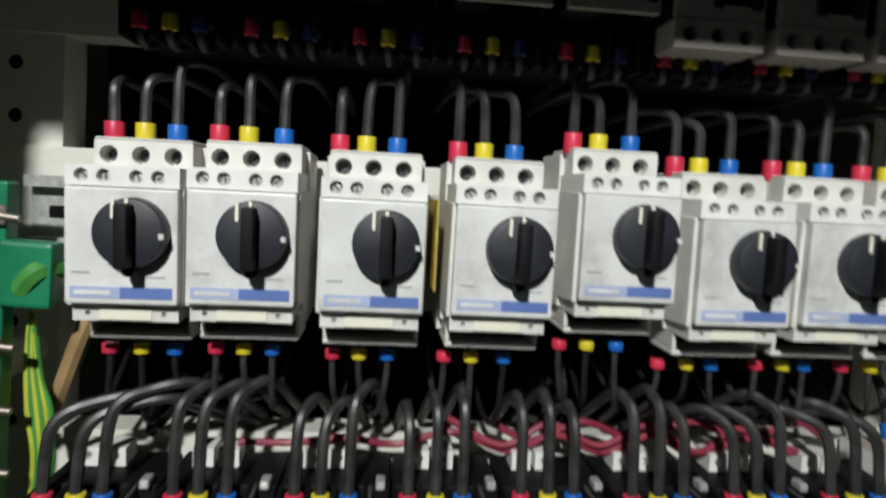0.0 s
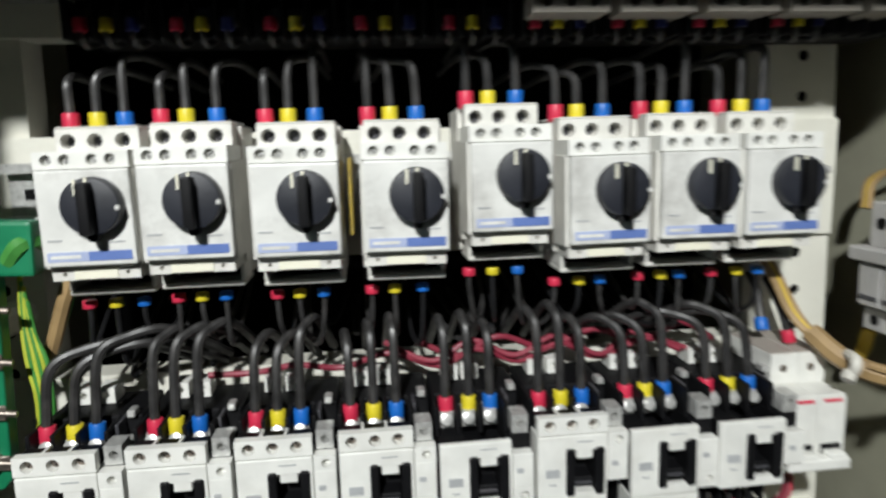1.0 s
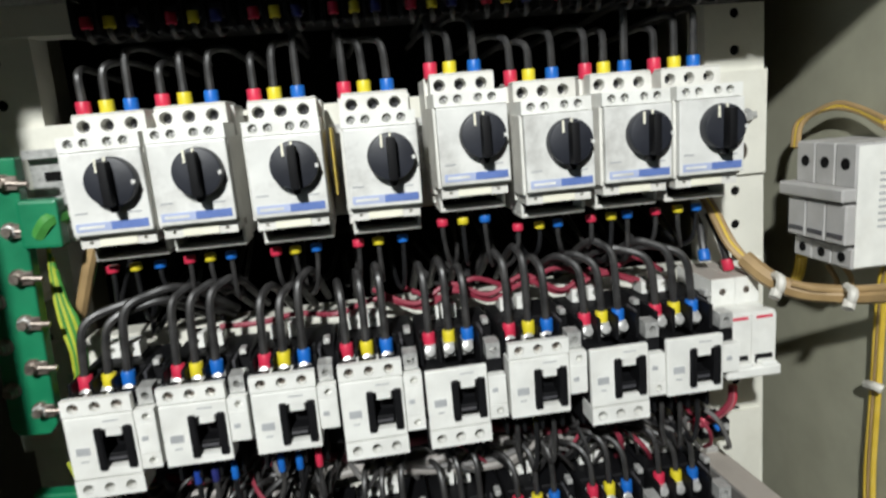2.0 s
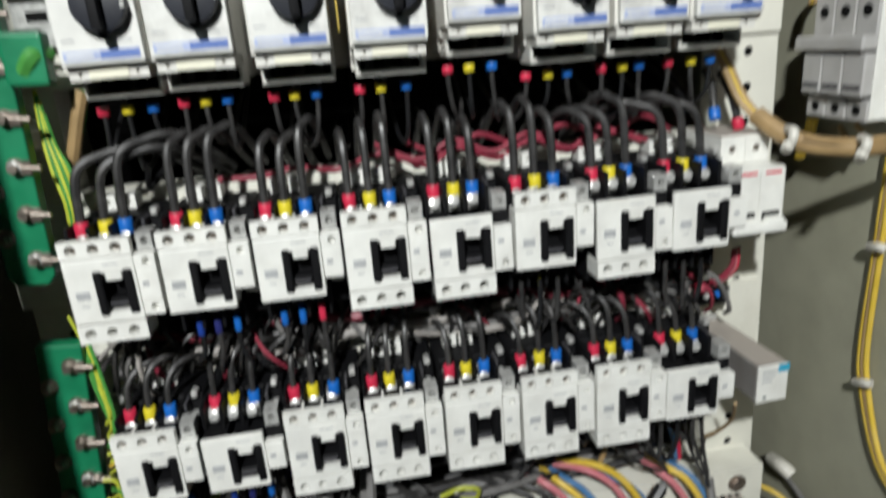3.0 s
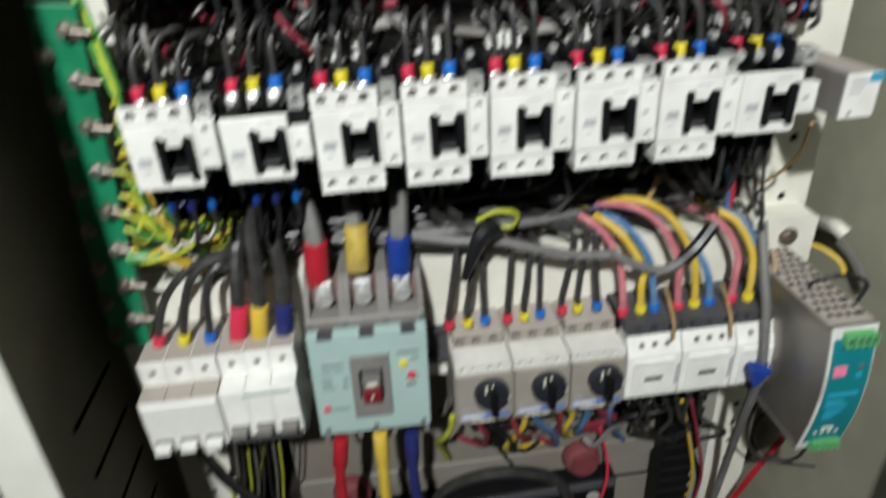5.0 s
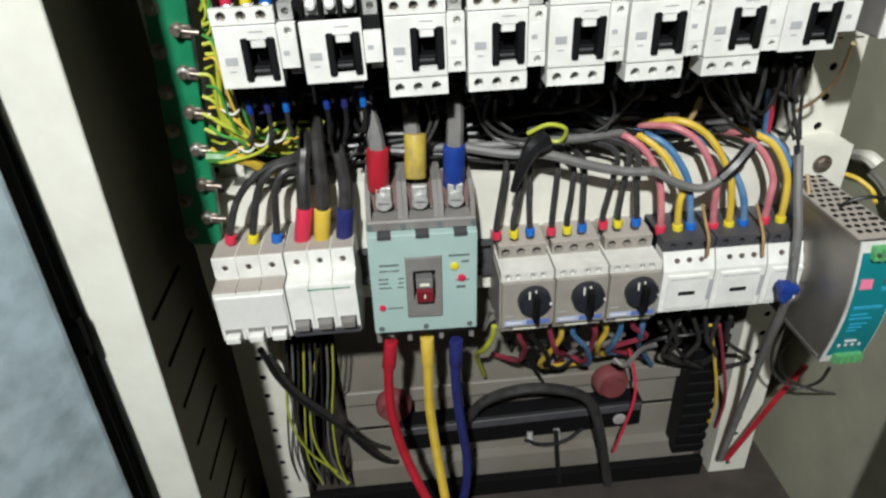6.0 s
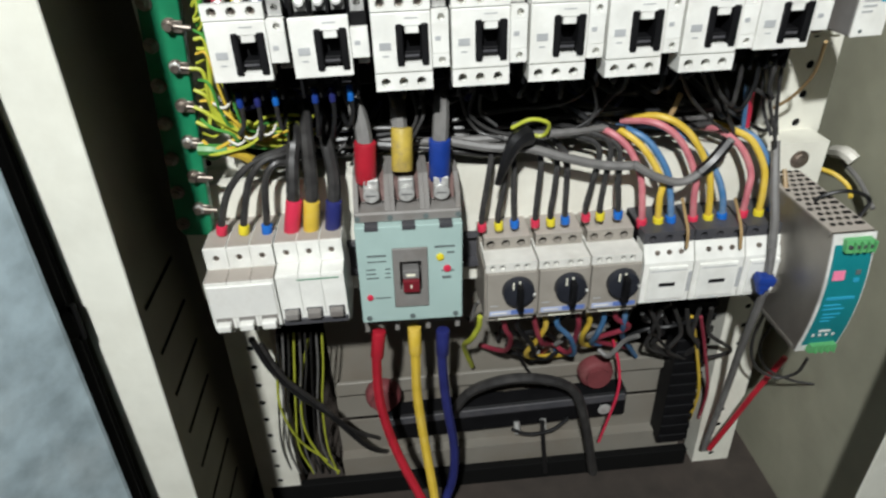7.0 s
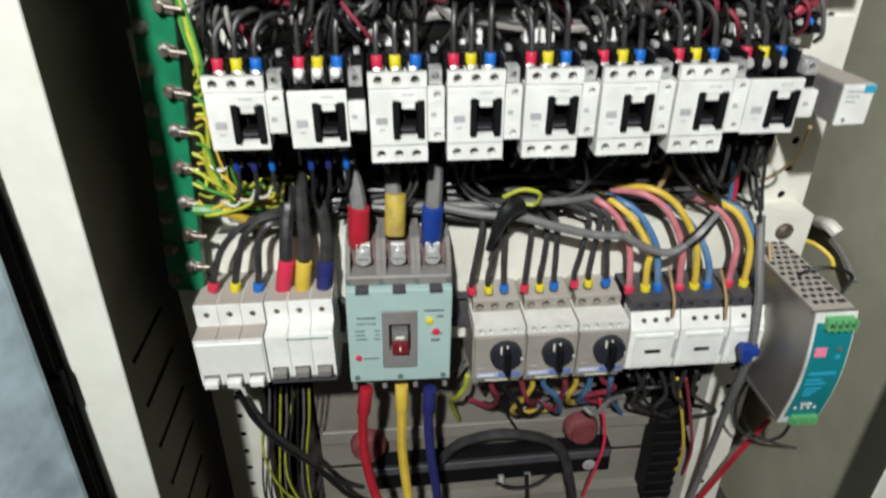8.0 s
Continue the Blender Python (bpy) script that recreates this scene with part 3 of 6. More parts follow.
def contactor(top, bottom, aux, label, group, shell=None):
    """x 0 is the centre of the coil window, y 0 the rail, z 0 the coil."""
    t = empty("contactor", label, "contactor", group)
    shell = shell or WHITE
    a, b = -0.0254, 0.0124
    s = 0.0238
    part("base", boxes((a, s, -0.040, -0.002, -0.0375, 0.033), bevel=0.001), BLACK, t, "black base")
    for sx in (a + 0.0005, a + 0.0122, a + 0.0243, b + 0.0002):
        part("barrier", boxes((sx - 0.0011, sx + 0.0011, -0.0600, -0.036, 0.0168, 0.0330), bevel=0.0005), BLACK, t)
        part("barrier", boxes((sx - 0.0011, sx + 0.0011, -0.056, -0.036, -0.0395, -0.02), bevel=0.0005), BLACK, t)
    for sx in (a + 0.0063, a + 0.0183, a + 0.0302):
        part("clamp_screw", cylinder((sx, -0.048, 0.0215), (0, -1, 0.35), 0.0036, 0.0080, 14, bevel=0.0006), STEEL, t, "shiny clamp screw", True)
        part("clamp_plate", boxes((sx - 0.0043, sx + 0.0043, -0.0510, -0.040, 0.0170, 0.0265), bevel=0.0005), STEEL, t)
        part("lower_clamp", boxes((sx - 0.0036, sx + 0.0036, -0.05, -0.038, -0.032, -0.0245), bevel=0.0005), DARKGREY, t)
    # front housing with the coil window left open
    back = -0.0590 if top else -0.0712
    wx0, wx1, wz0, wz1 = -0.0103, 0.0108, -0.0140, 0.0098
    h = part("housing", framed(bmesh.new(), a, b, -0.0198, 0.0182, wx0, wx1, wz0, wz1, -0.0745, back), shell, t)
    for x0, x1 in ((a + 0.0004, wx0 - 0.0002), (wx1 + 0.0002, b - 0.0004)):
        part("body", boxes((x0, x1, back + 0.0002, -0.040, -0.0194, 0.0172)), BLACK, t, "black inner body")
    part("window_tab", boxes((-0.0042, 0.0046, -0.0740, -0.0605, 0.0046, wz1 + 0.0005), bevel=0.0005), shell, h)
    part("label_patch", boxes((-0.0212, -0.0138, -0.0749, -0.0744, -0.0048, -0.0002)), INK, h, "grey printed patch")
    part("print_mark", boxes((-0.0195, -0.0155, -0.0748, -0.0744, -0.0092, -0.0084)), INK, h)
    part("print_mark", boxes((-0.0042, 0.0042, -0.0748, -0.0744, 0.0142, 0.0149)), INK, h)
    c = part("coil", boxes((wx0, wx1, -0.0600, -0.040, wz0, wz1), (wx0 + 0.0002, -0.0056, -0.0762, -0.058, wz0 - 0.0014, wz1 + 0.0012), (0.0058, wx1 - 0.0002, -0.0762, -0.058, wz0 - 0.0014, wz1 + 0.0012),
                           (-0.0054, 0.0056, -0.0720, -0.058, -0.0124, -0.0070), bevel=0.0008), BLACK, t, "black coil carrier")
    part("coil_ridge", boxes((-0.0052, 0.0046, -0.0728, -0.0718, -0.0106, -0.0090), bevel=0.0003), DARKGREY, c)
    xs = (a + 0.0066, a + 0.0184, a + 0.0302)
    if top:
        part("top_cover", holed(bmesh.new(), a, b, 0.0190, 0.0286, -0.0745, -0.0695, [(x, 0.0238, 0.0031) for x in xs], 0.0046), shell, t, "white terminal cover with three screw holes")
        part("terminal_body", boxes((a + 0.0004, b - 0.0004, -0.0692, -0.0605, 0.0192, 0.0272), bevel=0.0004), BLACK, t, "black terminal body")
        for x in (a + 0.0122, a + 0.0243):
            part("cover_rib", boxes((x - 0.0007, x + 0.0007, -0.0692, -0.0610, 0.0272, 0.0286)), shell, t)
        for x in xs:
            screw(t, x, -0.0712, 0.0238, 0.0023, RUSTY, turn=random.random() * 3)
    if bottom:
        part("bottom_cover", holed(bmesh.new(), a, b, -0.0318, -0.0204, -0.0745, -0.046, [(x, -0.0262, 0.0031) for x in xs], 0.0115), shell, t, "white terminal cover with three screw holes")
        for x in xs:
            screw(t, x, -0.0640, -0.0262, 0.0024, RUSTY, turn=random.random() * 3)
    if aux:
        u = part("side_unit", boxes((b + 0.0003, s, -0.0743, -0.0672, -0.0088, 0.0100), bevel=0.0003), shell, t)
        part("side_body", boxes((b + 0.0006, s - 0.0003, -0.0670, -0.038, -0.0086, 0.0178), bevel=0.0005), BLACK, t, "black side body")
        part("print_mark", boxes((b + 0.0025, b + 0.006, -0.0746, -0.0742, -0.0005, 0.0022)), INK, u)
        if top:
            part("side_terminal", holed(bmesh.new(), b + 0.0003, s, 0.0101, 0.0182, -0.0743, -0.0672, [(b + 0.0066, 0.0140, 0.0024)], 0.005, 12), shell, t)
        if bottom:
            part("side_terminal", holed(bmesh.new(), b + 0.0003, s, -0.0178, -0.0089, -0.0743, -0.038, [(b + 0.0066, -0.0133, 0.0024)], 0.005, 12), shell, t)
        else:
            part("side_terminal", boxes((b + 0.0006, s, -0.058, -0.038, -0.0178, -0.0081), bevel=0.0006), BLACK, t)
            part("terminal_screw", boxes((b + 0.003, b + 0.0105, -0.0595, -0.0575, -0.0165, -0.0118), bevel=0.0004), STEEL, t)
        part("side_clamp", holed(bmesh.new(), b + 0.0016, s - 0.0012, 0.0190, 0.0290, -0.0680, -0.0560, [(b + 0.0060, 0.0242, 0.0023)], 0.006, 12), STEEL, t, "shiny side clamp")
        part("side_tongue", boxes((b + 0.0030, s - 0.0030, -0.0555, -0.0400, 0.0200, 0.0225), bevel=0.0006), STEEL, t)
        part("side_post", boxes((b + 0.0014, b + 0.0032, -0.052, -0.036, 0.0226, 0.0330), bevel=0.0005), DARKGREY, t)
        part("side_tip", boxes((b + 0.0048, b + 0.0090, -0.044, -0.036, 0.0330, 0.0370), bevel=0.0006), STEEL, t)
    # white coil terminals behind the clamps
    for x in (a + 0.0125, a + 0.0243):
        part("coil_terminal", holed(bmesh.new(), x - 0.0048, x + 0.0048, 0.0335, 0.0425, -0.022, -0.008, [(x, 0.0385, 0.0021)], 0.005, 10), shell, t)
    return t


XS = [-0.0995, -0.0480, 0.0035, 0.0545, 0.1057, 0.1572, 0.2085, 0.2585]
ROW2 = [(1, 1), (1, 0), (1, 0), (1, 1), (0, 1), (1, 0), (0, 1), (0, 0)]
ROW3 = [(1, 0), (0, 0), (1, 1), (1, 1), (1, 1), (1, 1), (1, 1), (0, 0)]
KINDS = {}
WORDS = {(1, 1): "white contactor with both terminal covers on, black coil window", (1, 0): "white contactor with its lower terminals uncovered, black coil window",
         (0, 1): "white contactor with bare screw terminals on top, black coil window", (0, 0): "white contactor with all screw terminals bare, black coil window"}
for rname, kinds, zc in (("middle", ROW2, 0.7655), ("lower", ROW3, 0.6415)):
    for x, kind in zip(XS, kinds):
        m = pose(x, 0.3685, zc, 0, random.uniform(-0.5, 0.5), 0)
        key = (*kind, rname)
        if key in KINDS:
            copy_thing(KINDS[key], m)
        else:
            KINDS[key] = contactor(*kind, True, WORDS[kind], "contactors of the %s row" % rname)
            KINDS[key].matrix_basis = m
# top row in the cabinet lip's shade; beige shell colour also imitates it
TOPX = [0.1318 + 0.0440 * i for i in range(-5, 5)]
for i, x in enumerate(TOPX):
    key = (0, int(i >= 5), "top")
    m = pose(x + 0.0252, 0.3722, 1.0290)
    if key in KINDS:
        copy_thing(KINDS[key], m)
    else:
        KINDS[key] = contactor(0, int(i >= 5), False, "dusty beige contactor in shade, shell coloured darker for it" if i >= 5 else "bare black contactor in shade", "contactors of the top row", BEIGE)
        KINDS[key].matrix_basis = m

# small things on the upper rail
card = tagged(part("card", boxes((0.0405, 0.0416, 0.306, 0.350, 0.893, 0.931), bevel=0.0003), OLDYEL), "amber card standing between two breakers on the rail", "card")
clamp = empty("rail_end_clamp", "small steel end clamp with screw on the upper rail", "clamp")
part("clamp_body", boxes((0.288, 0.296, 0.340, 0.366, 0.905, 0.925), bevel=0.001), GREY_W, clamp)
part("clamp_bolt", cylinder((0.296, 0.335, 0.915), (1, -0.1, 0.05), 0.0024, 0.020, 10), STEEL, clamp, "", True)
part("clamp_nut", cylinder((0.308, 0.334, 0.9155), (1, -0.1, 0.05), 0.0050, 0.004, 6), STEEL, clamp, "", True)
# black slotted duct behind the lower end of the side cable
duct = empty("wiring_duct", "black slotted plastic wiring duct at the bottom", "duct")
part("trough", boxes((0.268, 0.300, 0.372, 0.399, 0.135, 0.385), bevel=0.001), BLACK, duct)
for k in range(15):
    part("finger", boxes((0.2665, 0.3015, 0.3695, 0.372, 0.142 + 0.0162 * k, 0.151 + 0.0162 * k), bevel=0.0008), BLACK, duct)

# ---- miniature breakers ----


def mini_breaker(poles, w, name, label, y0, nose, top_mat, lever_mat, lever_up, stripe=None, stripe_label="", nose_end=-0.0245):
    """Side by side poles; y 0 is the rail, z 0 its centre; a stepped front."""
    t = empty(name, label, "circuit breaker")
    W = poles * w
    for p in range(poles):
        x0 = p * w + 0.00015
        x1 = (p + 1) * w - 0.00015
        prof = [(-0.002, 0.0335), (-y0, 0.0335), (-y0, 0.0150), (-nose, 0.0132), (-nose, nose_end), (-y0, nose_end - 0.002), (-y0, nose_end - 0.015), (-0.002, nose_end - 0.015)]
        pole = part("pole", extrude_profile(bmesh.new(), prof, x0, x1), WHITE, t)
        part("terminal_face", holed(bmesh.new(), x0, x1, 0.0158, 0.0333, -y0 - 0.0008, -y0 + 0.0002, [((x0 + x1) / 2, 0.0245, 0.0031)], 0.0009, 14), WHITE, pole)
        screw(pole, (x0 + x1) / 2, -y0 - 0.0003, 0.0245, 0.0024, RUSTY, turn=random.random() * 3)
        part("top_dust", boxes((x0 + 0.0005, x1 - 0.0005, -y0 + 0.001, -0.004, 0.0334, 0.0340)), DUSTY, pole, "dusty top")
        part("ledge", boxes((x0, x1, -nose + 0.0006, -y0, 0.0134, 0.0149), bevel=0.0003), top_mat, pole)
        lz = nose_end + (0.0095 if lever_up else 0.0035)
        part("lever_slot", boxes((x0 + 0.0024, x1 - 0.0024, -nose - 0.0006, -nose + 0.001, lz - (0.0045 if lever_up else 0.007), lz + (0.0045 if lever_up else 0.007))), lever_mat, pole)
        part("lever", boxes((x0 + 0.0032, x1 - 0.0032, -nose - 0.0075, -nose - 0.0004, lz - 0.0018, lz + 0.0042), bevel=0.0012, seg=2), WHITE if not lever_up else MIDGREY, pole, "toggle lever")
        part("lower_hole", cylinder(((x0 + x1) / 2, -y0 - 0.0006, nose_end - 0.008), (0, 1, 0), 0.0025, 0.001, 12), BLACK, pole)
    if stripe:
        mat, z0, z1, xa, xb = stripe
        part("printed_stripe", boxes((xa, xb, -nose - 0.0004, -nose + 0.0002, z0, z1)), mat, t, stripe_label)
    return t


M1 = mini_breaker(3, 0.0176, "miniature_breaker", "white three-pole breaker with toggles down and dusty top", 0.052, 0.070, DUSTY, MIDGREY, False, nose_end=-0.0305)
place(M1, -0.1660, 0.3560, 0.4585)
M2 = mini_breaker(3, 0.0174, "miniature_breaker", "white three-pole breaker with green stripe and toggles", 0.052, 0.070, WHITE, DARKGREY, True, (GREEN, 0.0098, 0.0106, 0.016, 0.048), "thin green line", -0.0305)
place(M2, -0.1122, 0.3560, 0.4590)
part("lower_skirt", boxes((0.0005, 0.0517, -0.0712, -0.068, -0.0322, -0.0262), bevel=0.0004), DARKGREY, M2, "dark lower band")
part("clear_cover", boxes((0.0012, 0.0516, -0.0715, -0.0695, -0.0195, 0.0105), bevel=0.0006), SCUFFED, M1, "scratched pale front cover")
M3 = mini_breaker(2, 0.0172, "miniature_breaker", "white two-pole breaker with red marks, beside the contactors", 0.048, 0.068, WHITE, BLACK, False, (RED, 0.0108, 0.0126, 0.004, 0.0145), "red printed bar")
place(M3, 0.2795, 0.3722, 0.7760)
part("printed_stripe", boxes((0.0205, 0.0315, -0.0684, -0.0678, 0.0108, 0.0126)), RED, M3, "red printed bar")
part("wide_lever", boxes((-0.004, 0.0335, -0.076, -0.068, -0.0265, -0.0195), bevel=0.001), WHITE, M3, "joined toggle bar")

# ---- moulded case breaker ----
mc = empty("moulded_case_breaker", "grey-teal moulded case breaker with red toggle and grey terminals", "circuit breaker")
WX = 0.0405
part("base", boxes((-WX, WX, -0.046, -0.002, -0.068, 0.050), bevel=0.0015), MIDGREY, mc, "grey base")
part("cover", framed(bmesh.new(), -WX, WX, -0.0480, 0.0415, -0.0138, 0.0138, -0.0335, 0.0222, -0.066, -0.046), TEAL, mc, "grey-teal cover")
bz = part("toggle_bezel", box(framed(bmesh.new(), -0.0136, 0.0136, -0.0333, 0.0220, -0.0085, 0.0085, -0.0170, 0.0105, -0.0675, -0.048), -0.0085, 0.0085, -0.055, -0.0485, -0.0170, 0.0105), MIDGREY, mc, "grey toggle surround")
part("toggle", boxes((-0.0064, 0.0064, -0.0735, -0.055, -0.0150, -0.004), bevel=0.001, seg=2), DARKRED, bz, "dark red toggle")
part("toggle_tip", boxes((-0.0064, 0.0064, -0.071, -0.055, -0.0038, 0.0045), bevel=0.001, seg=2), W_CABLE, bz)
part("toggle_mark", boxes((-0.0035, 0.0035, -0.0713, -0.0708, -0.0012, 0.0012), (-0.0006, 0.0006, -0.0738, -0.0733, -0.011, -0.0075)), PAPER, bz, "white mark")
for bx, bz2, r, mat, nm in ((0.0232, 0.0125, 0.0031, YELLOW, "yellow_button"), (0.0285, 0.0015, 0.0031, RED, "red_button"), (-0.0330, -0.0225, 0.0026, RED, "red_button")):
    part(nm, cylinder((bx, -0.066, bz2), (0, -1, 0), r, 0.0016, 16, bevel=0.0004), mat, mc, "", True)
for x0, x1, z in ((0.019, 0.0345, 0.0222), (0.0285, 0.034, 0.0165), (0.024, 0.034, -0.0005), (-0.033, -0.0185, 0.0165), (-0.033, -0.0265, 0.0112), (-0.0255, -0.0185, 0.0112),
                  (-0.0345, -0.027, 0.004), (-0.0345, -0.027, 0.0), (-0.0345, -0.025, -0.004), (-0.0195, -0.0155, 0.004), (-0.0195, -0.0155, 0.0), (-0.0205, -0.0155, -0.004), (-0.029, -0.017, -0.0235)):
    h = 0.0012 if z > 0.014 else 0.0008
    part("print_mark", boxes((x0, x1, -0.0664, -0.0658, z - h, z + h * 0.3)), DARKINK, mc)
part("print_mark", boxes((0.0245, 0.0315, -0.0668, -0.0658, -0.0078, -0.0058)), DARKINK, mc)
for sx in (-0.035, 0.0, 0.035):
    part("cover_screw", cylinder((sx, -0.0668, -0.0435), (0, 1, 0), 0.0023, 0.002, 14), DARKINK, mc)
    part("cover_clip", boxes((sx * 0.8 - 0.005, sx * 0.8 + 0.005, -0.0668, -0.058, 0.0385, 0.0418)), DARKGREY, mc)
# upper terminals: barriers, sloping floors, lugs
part("terminal_bridge", boxes((-WX, WX, -0.060, -0.040, 0.0417, 0.0500), bevel=0.0012), MIDGREY, mc)
for sx in (-0.038, -0.0135, 0.0135, 0.038):
    part("bridge_screw", cylinder((sx, -0.0606, 0.0458), (0, 1, 0), 0.0022, 0.002, 12), DARKINK, mc)
for sx in (-WX + 0.0022, -0.0150, -0.0112, 0.0112, 0.0150, WX - 0.0022):
    part("barrier", extrude_profile(bmesh.new(), [(-0.002, 0.0490), (-0.057, 0.0490), (-0.053, 0.060), (-0.036, 0.070), (-0.002, 0.070)], sx - 0.0018, sx + 0.0018), MIDGREY, mc)
for sx in (-0.0265, 0.0, 0.0265):
    part("terminal_floor", boxes((sx - 0.0105, sx + 0.0105, -0.040, -0.010, 0.0490, 0.066)), RECESS, mc, "dusty reddish terminal recess")
    lug = part("lug", boxes((sx - 0.0058, sx + 0.0058, -0.0455, -0.0400, 0.0530, 0.0700), bevel=0.0008), STEEL, mc, "tinned cable lug")
    part("lug_screw", cylinder((sx, -0.0455, 0.0590), (0, -1, 0), 0.0062, 0.004, 18, bevel=0.0008), STEEL, lug, "", True)
    part("screw_slot", boxes((sx - 0.0038, sx + 0.0038, -0.0497, -0.0493, 0.0586, 0.0594)), DARKGREY, lug)
for sx in (-0.0385, -0.0132, 0.0132, 0.0385):
    part("lower_barrier", boxes((sx - 0.002, sx + 0.002, -0.05, -0.01, -0.0715, -0.0485), bevel=0.0006), MIDGREY, mc)
place(mc, -0.0085, 0.3555, 0.4665, 0, 1.3, 0)

# ---- low white contactors at the end of the lowest row ----


def low_contactor(label):
    t = empty("contactor", label, "contactor", "contactors of the lowest row")
    W = 0.0212
    part("base", boxes((-W, W, -0.045, -0.002, -0.034, 0.034), bevel=0.001), BLACK, t)
    part("terminal_block", holed(bmesh.new(), -W + 0.0004, W - 0.0004, 0.0245, 0.0345, -0.0585, -0.012, [(-0.0135, 0.0290, 0.0030), (0.0, 0.0290, 0.0030), (0.0135, 0.0290, 0.0030)], 0.006), DARKGREY, t, "dark grey terminal row")
    prof = [(-0.04, 0.0245), (-0.0595, 0.0245), (-0.0665, 0.0100), (-0.0665, -0.0300), (-0.0620, -0.0335), (-0.04, -0.0335)]
    h = part("housing", extrude_profile(bmesh.new(), prof, -W + 0.0003, W - 0.0003), WHITE, t)
    part("front_panel", boxes((-0.0165, 0.0165, -0.0685, -0.0655, -0.0265, 0.0065), bevel=0.0009, seg=2), WHITE, h)
    part("front_slot", boxes((-0.0068, 0.0068, -0.0689, -0.0684, -0.0125, -0.0090)), BLACK, h, "dark indicator slot")
    part("front_line", boxes((-0.0150, 0.0150, -0.0688, -0.0683, 0.0030, 0.0037)), INK, h)
    for sx in (-0.0100, 0.0, 0.0100):
        part("small_screw", cylinder((sx, -0.0622, 0.0178), (0, -0.9, 0.43), 0.0021, 0.0018, 12), RUSTY, h)
    part("side_notch", boxes((W - 0.003, W - 0.0001, -0.0672, -0.0655, -0.02, 0.0)), INK, h)
    return t


LC = low_contactor("white low-profile contactor with dark terminal row, on a rail")
for i, x in enumerate((0.2040, 0.2470, 0.2900)):
    m = pose(x, 0.3640, 0.4395, 0, 0, 0)
    if i == 0:
        LC.matrix_basis = m
    else:
        copy_thing(LC, m)

# ---- power supply at the right end ----
ps = empty("power_supply", "metal power supply with turquoise curved front label", "power supply")
N = 14
DEEP, HIGH = 0.112, 0.0555


def on_front(z):
    """The bowed front: its depth at height z."""
    return -DEEP - 0.0070 * math.cos(0.5 * math.pi * z / HIGH)


front = [(on_front(HIGH - 2 * HIGH * i / N), HIGH - 2 * HIGH * i / N) for i in range(N + 1)]
part("case", extrude_profile(bmesh.new(), [(0.0, -HIGH), (0.0, HIGH)] + front, 0.0, 0.0335), SHEET, ps, "scratched metal case")
part("label_border", extrude_profile(bmesh.new(), [(y - 0.0012, z) for y, z in front] + [(y + 0.0015, z) for y, z in front[::-1]], 0.0004, 0.0331), FACE, ps, "white label border")
inner = [(y - 0.0017, z) for y, z in front if abs(z) < 0.053]
part("label", extrude_profile(bmesh.new(), inner + [(y + 0.001, z) for y, z in inner[::-1]], 0.0024, 0.0320), TURQ, ps, "turquoise front label")
for z0, z1 in ((HIGH - 0.004, HIGH + 0.0004), (-HIGH, -HIGH + 0.004)):
    part("side_lip", boxes((-0.0008, 0.0, -DEEP + 0.002, -0.004, z0, z1), bevel=0.0003), SHEET, ps)
part("vent_sheet", boxes((0.0004, 0.0331, -DEEP + 0.003, -0.003, HIGH, HIGH + 0.0006)), DUSTY, ps, "dusty perforated top sheet")

def front_mark(name, x0, x1, z0, z1, mat, label="", proud=0.0026):
    ya, yb = on_front(z1) - proud, on_front(z0) - proud
    bm = extrude_profile(bmesh.new(), [(ya, z1), (yb, z0), (yb + proud, z0), (ya + proud, z1)], x0, x1)
    return part(name, bm, mat, ps, label)


front_mark("pink_sticker", 0.0050, 0.0140, 0.0195, 0.0270, PINK, "pink sticker")
front_mark("adjuster", 0.0225, 0.0260, 0.0235, 0.0270, DARKINK, "dark adjuster dial")
front_mark("print_mark", 0.0050, 0.0270, 0.0018, 0.0040, CYAN)
front_mark("print_mark", 0.0050, 0.0180, -0.0040, -0.0030, CYAN)
front_mark("print_mark", 0.0050, 0.0220, -0.0080, -0.0070, CYAN)
for k in range(3):
    front_mark("print_mark", 0.0070, 0.0205 - 0.003 * k, -0.0130 - 0.0035 * k, -0.0123 - 0.0035 * k, CYAN)
front_mark("print_mark", 0.0220, 0.0260, 0.0170, 0.0200, CYAN)
for k in range(4):
    front_mark("print_mark", 0.0065 + 0.0054 * k, 0.0083 + 0.0054 * k, -0.0370, -0.0345, FACE)
front_mark("print_mark", 0.0105, 0.0195, -0.0320, -0.0302, FACE)
for z0, z1 in ((0.0435, 0.0530), (-0.0540, -0.0455)):
    tb = front_mark("terminal_strip", 0.0080, 0.0290, z0, z1, LIME, "pale green screw terminals", 0.0060)
    for k in range(4):
        cx = 0.0108 + 0.0051 * k
        part("terminal_hole", cylinder((cx, on_front(z0) - 0.0066, (z0 + z1) / 2), (0, 1, 0), 0.0016, 0.002, 10), DARKGREY, tb)
        part("terminal_wall", boxes((cx + 0.0020, cx + 0.0031, on_front(z0) - 0.0078, on_front(z0) - 0.0050, z0, z1), bevel=0.0002), LIME, tb)
# perforated top: rows of dark openings
bm = bmesh.new()
for row in range(12):
    for c in range(5):
        cx = 0.0040 + 0.0064 * c + (0.0032 if row % 2 else 0) * (c < 4)
        cyl(bm, (cx, -0.012 - 0.0080 * row, HIGH + 0.0002), (0, 0, 1), 0.0023, 0.0008, 6)
tagged(part("vent_mesh", bm, GASKET, ps, "hexagonal vent openings"), kind="stuff")
place(ps, 0.2985, 0.3600, 0.4425, 0, 0, 0)

